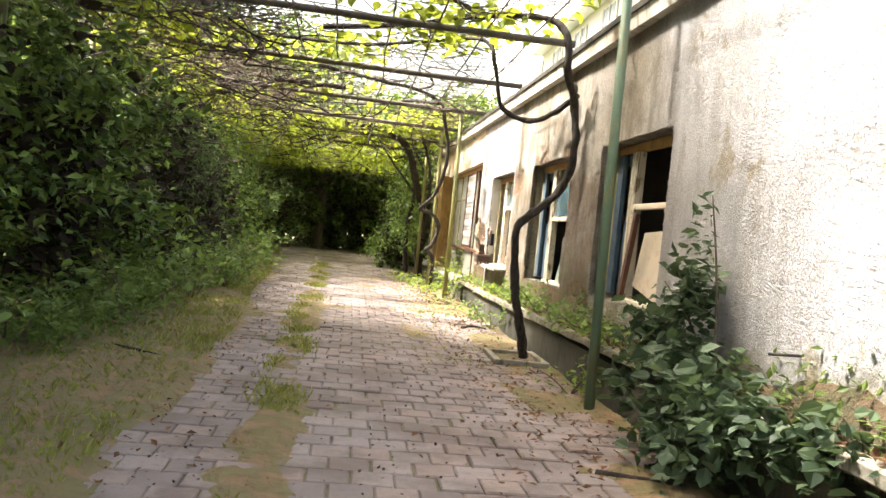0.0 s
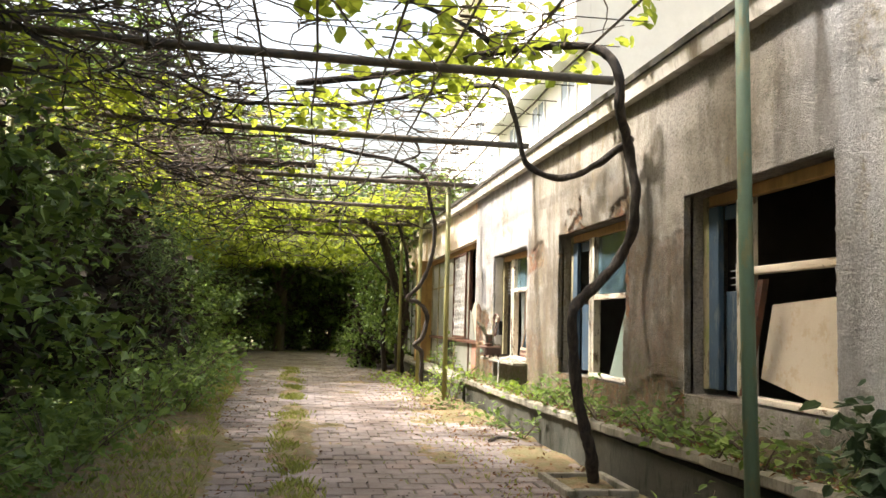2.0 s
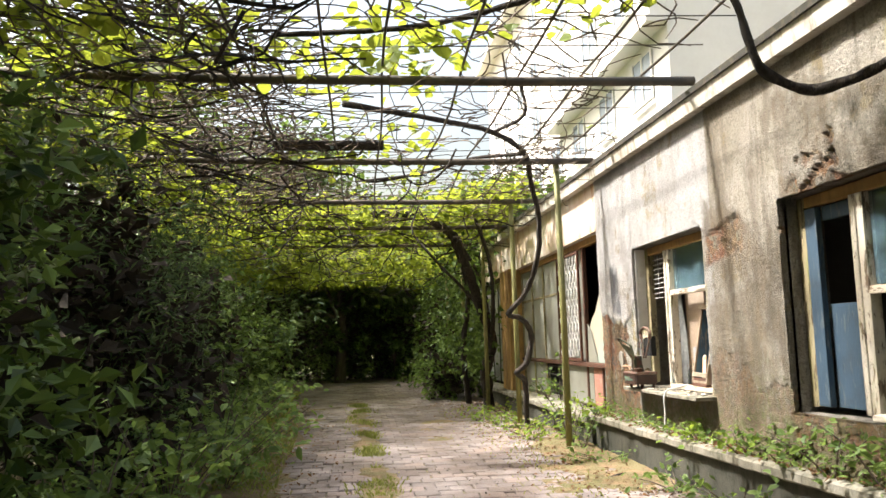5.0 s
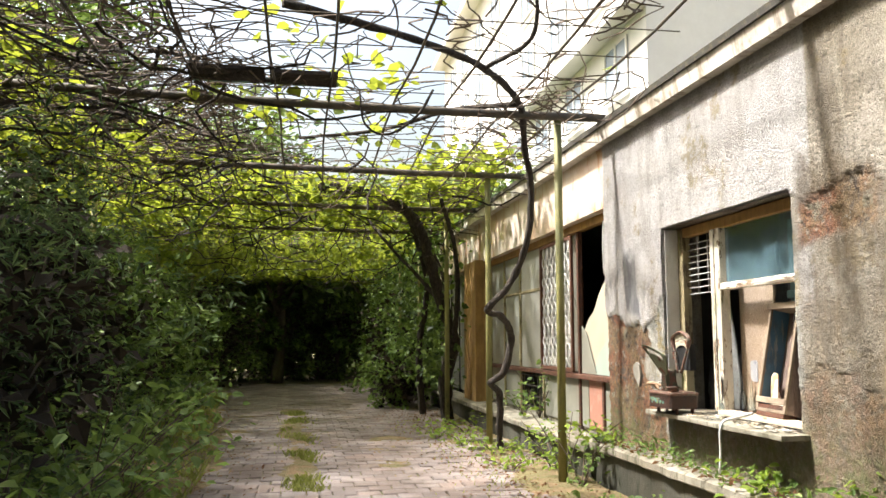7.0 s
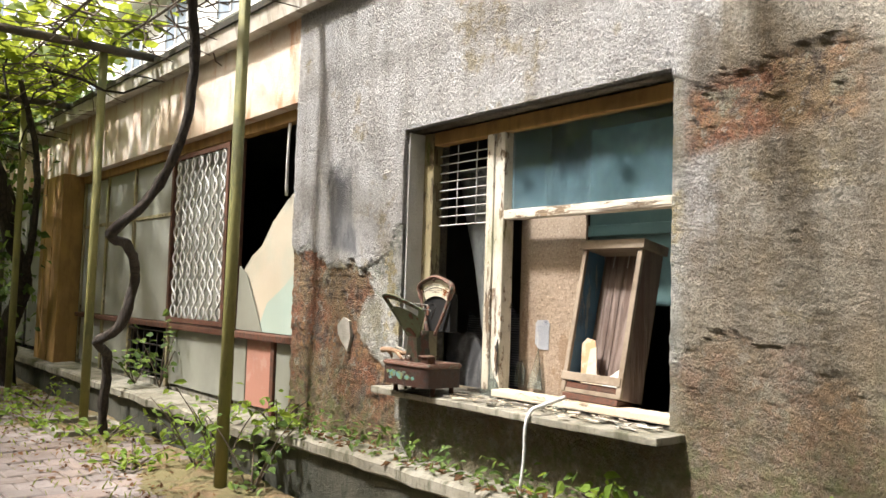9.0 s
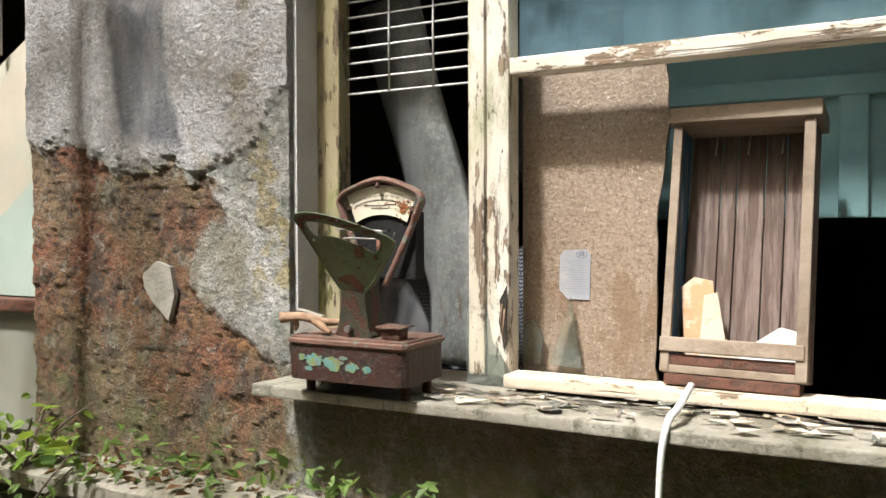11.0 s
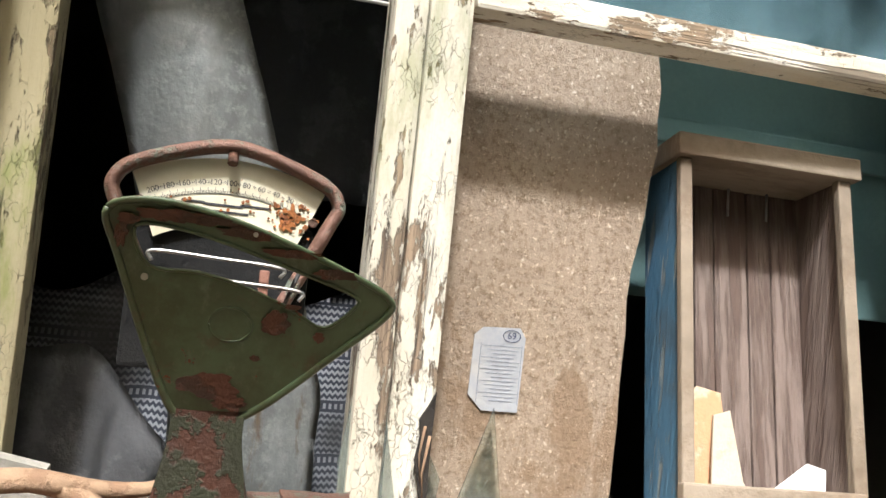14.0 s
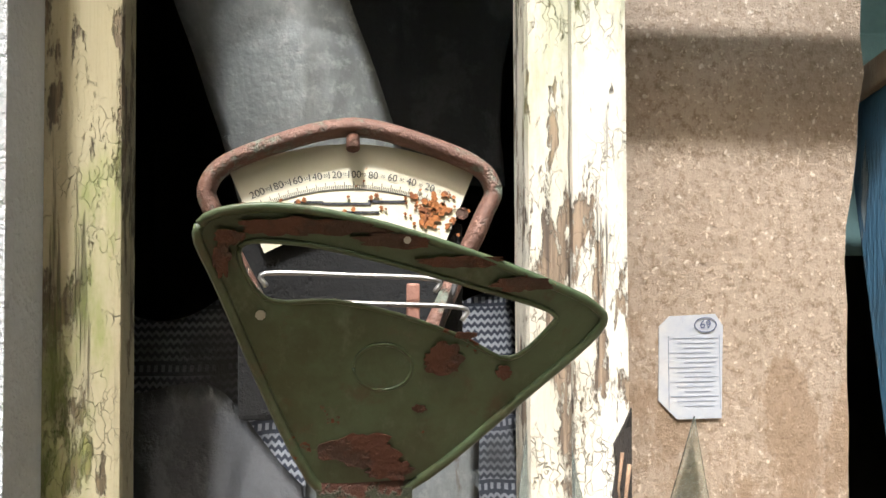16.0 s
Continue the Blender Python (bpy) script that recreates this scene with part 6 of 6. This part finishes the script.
zk = (0.81, 1.05, 1.5, 1.75, 2.1)
bm, rows = bmesh.new(), []
for j in range(41):
    z = 0.81 + 1.29 * j / 40
    ya, yb = np.interp(z, zk, (13.735, 13.735, 13.86, 13.95, 14.05)), np.interp(z, zk, (14.0, 14.0, 14.135, 14.22, 14.34))
    row = []
    for i in range(15):
        u = i / 14
        y = ya + (yb - ya) * u + 0.004 * noise.noise(Vector((u * 3, z * 9, 1)))
        row.append(bm.verts.new((2.73 - 0.05 * math.sin(u * 2.6 + 0.3) + 0.035 * u * u + 0.012 * noise.noise(Vector((y * 4, z * 3, 0))) + 0.05 * (z - 0.81), y, z)))
    rows.append(row)
for p, q in zip(rows, rows[1:]):
    for i in range(14):
        bm.faces.new((p[i], q[i], q[i + 1], p[i + 1])).smooth = True
bmesh.ops.solidify(bm, geom=bm.faces[:], thickness=0.004)
part("sheet", bm, "sheet", zs)
tp = thing("teal_door", "teal painted door panel inside the room", "door")
part("panel", box(2.93, 2.95, 12.3, 13.35, 1.30, 2.25, 0.004), "teal", tp)
part("rail", box(2.90, 2.93, 12.3, 13.35, 1.66, 1.72, 0.006), "teal", tp)
part("stile", box(2.90, 2.93, 12.62, 12.70, 1.30, 1.66, 0.006), "teal", tp)


def cloth(name, label, mat, x, y0, y1, z0, top, seed):
    bm = bmesh.new()
    n, m = 34, 26
    g = [[None] * (m + 1) for _ in range(n + 1)]
    for i in range(n + 1):
        for j in range(m + 1):
            y = y0 + (y1 - y0) * i / n
            t = top(y)
            z = z0 + (t - z0) * j / m
            f = noise.fractal(Vector((y * 7 + seed, z * 4, seed)), 0.9, 2, 3)
            g[i][j] = bm.verts.new((x + 0.06 * f + 0.12 * (z - z0), y + 0.02 * f, z))
    for i in range(n):
        for j in range(m):
            bm.faces.new((g[i][j], g[i][j + 1], g[i + 1][j + 1], g[i + 1][j])).smooth = True
    bmesh.ops.solidify(bm, geom=bm.faces[:], thickness=0.006)
    tagged(ob_from(name, bm, mat), label, "cloth")


cloth("patterned_cloth", "grey zigzag-patterned cloth heaped inside the window", "cloth", 2.84, 13.62, 14.36, 0.3, lambda y: 1.24 + 0.05 * math.sin(y * 14), 2.0)
cloth("grey_cloth", "dusty grey cloth draped inside the window", "net", 2.70, 14.0, 14.36, 0.3, lambda y: 0.98 + 0.55 * (y - 14.0) + 0.04 * math.sin(y * 21), 5.0)
cloth("hanging_cloth", "dark torn cloth hanging deep inside the window", "net", 3.15, 13.60, 13.95, 1.45, lambda y: 3.06, 8.0)


def crate():
    c = thing("wooden_crate", "old blue-sided wooden crate with plank back standing on end", "crate")
    lean = pose(2.475, 12.937, 0.878, 0.5, 11, -2) @ Matrix.Diagonal((1, 0.91, 1, 1))
    for args, mat, nm in (((0, 0.15, 0.185, 0.200, 0.0, 0.70), "blue_wood", "side"), ((-0.004, 0.014, 0.176, 0.204, 0.0, 0.70), "bare_wood", "side_edge"), ((0, 0.15, -0.205, -0.185, 0.0, 0.70), "grey_wood", "side"), ((-0.006, 0.014, -0.208, -0.176, 0.0, 0.70), "bare_wood", "side_edge"), ((-0.02, 0.16, -0.225, 0.215, 0.70, 0.745), "bare_wood", "end_board"), ((0, 0.15, -0.2, 0.2, -0.002, 0.02), "bare_wood", "end_board"), ((-0.012, 0.012, -0.2, 0.206, 0.055, 0.095), "bare_wood", "front_rail"), ((0.0, 0.014, -0.19, 0.19, 0.02, 0.05), "rust", "front_rail"), ((0.0, 0.10, -0.19, 0.19, -0.034, -0.004), "rust", "bottom_batten")):
        part(nm, box(*args, 0.004, None, lean), mat, c)
    y = -0.185
    for w in (0.075, 0.06, 0.085, 0.05, 0.098):
        part("back_plank", box(0.138, 0.15, y + 0.002, y + w - 0.002, 0.02, 0.70, 0.003, None, lean), "grey_wood", c)
        y += w
    for yy in (-0.1, 0.0, 0.1):
        part("nail", tube([lean @ Vector((0.13, yy, 0.70)), lean @ Vector((0.13, yy + 0.004, 0.64))], 0.003, sides=5), "steel", c)
    k = thing("torn_cardboard", "torn orange and cream cardboard inside the crate", "cardboard")
    part("flap", slab([(13.07, 0.90), (13.085, 1.09), (13.05, 1.12), (13.0, 1.11), (12.985, 1.0), (12.95, 0.93), (12.95, 0.90)], 0.004, pose(2.47, 0, 0.02, 0, 6, 0)), "cardboard", k)
    part("flap", slab([(13.03, 0.90), (13.02, 1.08), (12.985, 1.09), (12.96, 0.96), (12.91, 0.90)], 0.004, pose(2.385, 0, 0.02, 0, 10, 0)), "pale_card", k)
    part("flap", slab([(12.93, 0.90), (12.80, 0.99), (12.76, 0.98), (12.76, 0.90)], 0.004, pose(2.47, 0.02, 0.02, 0, 5, 0)), "white_card", k)


crate()


def shard(label, outline, x, lean=0.0):
    o = ob_from("glass_shard", slab(outline, 0.004, pose(x, 0, 0, 0, lean, 0)), "glass")
    tagged(o, label, "glass shard", "broken window glass")


shard("curved greenish glass shard propped on the sill", [(13.715, 0.795), (13.725, 0.98), (13.70, 1.16), (13.66, 1.08), (13.63, 0.93), (13.56, 0.82), (13.57, 0.795)], 2.46, 2)
shard("pointed glass shard standing against the board", [(13.50, 0.845), (13.395, 0.845), (13.43, 1.06)], 2.615, 1)
shard("rounded glass shard standing against the board", [(13.60, 0.845), (13.53, 0.845), (13.52, 0.93), (13.55, 0.985), (13.585, 0.97)], 2.615, 1)
rr = np.random.default_rng(77)
for k in range(96):
    y, x = rr.uniform(12.42, 13.75), rr.uniform(2.215, 2.42)
    q0 = rr.uniform(0.35, 1.0)
    a = rr.uniform(0, 6.28, 5)
    a.sort()
    bm = bmesh.new()
    vs = [bm.verts.new((x + 0.042 * q0 * math.cos(q) * rr.uniform(0.5, 1), y + 0.065 * q0 * math.sin(q) * rr.uniform(0.5, 1), 0.797 + 0.012 * rr.random())) for q in a]
    f = bm.faces.new(vs)
    bmesh.ops.solidify(bm, geom=[f], thickness=0.003)
    tagged(ob_from("sill_flake", bm, ("pale_card", "glass", "stone", "white_wood")[k % 4]), "thin pale flake of glass or paint on the stone sill", "flake", "debris on the sill")
tagged(ob_from("hanging_strip", tube(smooth_path([(2.40, 13.02, 0.86), (2.25, 13.02, 0.83), (2.19, 13.03, 0.81), (2.165, 13.04, 0.74), (2.17, 13.05, 0.6), (2.16, 13.06, 0.46)], 5), 0.011, 0.007, 6), "wire_white"), "pale strip of cord hanging over the sill", "cord")

# ---- paving stones, last ----
PW, PL = 0.225, 0.225


def paver_mesh():
    bm = box(-PW / 2 + 0.004, PW / 2 - 0.004, -PL / 2 + 0.004, PL / 2 - 0.004, -0.05, 0.0, 0)
    top = [e for e in bm.edges if all(abs(v.co.z) < 1e-6 for v in e.verts)]
    bmesh.ops.bevel(bm, geom=top, offset=0.009, segments=1, affect="EDGES")
    me = bpy.data.meshes.new("paver")
    bm.to_mesh(me)
    bm.free()
    me.materials.append(M["paver"])
    return me


pav = thing("pavement", "worn grey-pink paving blocks with mossy joints", "paving", kind="structure")
stone = paver_mesh()
base_v = [v.co.copy() for v in stone.vertices]
base_f = [tuple(p.vertices) for p in stone.polygons]
r = random.Random(4)
soil = bmesh.new()
bmesh.ops.create_grid(soil, x_segments=2, y_segments=2, size=0.5)
for v in soil.verts:
    v.co = Vector((0.1 + v.co.x * 3.96, 17.5 + v.co.y * 35, -0.017))
part("joint_soil", soil, "soil", pav)
near, far_v, far_f = 0, [], []
for j in range(int(34 / PL)):
    y = 1.0 + j * PL
    for i in range(30):
        x = -3.6 + (i + 0.5 * (j % 2)) * PW
        edge = road_left(y) + 0.22 * noise.noise(Vector((x, y * 1.7, 0)))
        if not edge < x < 2.07:
            continue
        m = pose(x + r.uniform(-0.006, 0.006), y + r.uniform(-0.006, 0.006), r.uniform(-0.007, 0.006) + 0.012 * noise.noise(Vector((x, y, 1))), r.uniform(-1.6, 1.6), r.uniform(-1.6, 1.6), r.uniform(-1.5, 1.5))
        if y > 2.6 and near < 300:
            o = new("paver", stone)
            o.parent, o.matrix_basis = pav, m
            near += 1
        else:
            b = len(far_v)
            far_v += [tuple(m @ v) for v in base_v]
            far_f += [tuple(b + q for q in f) for f in base_f]
tagged(raw("paver_field", far_v, far_f, "paver", pav), kind="stuff")
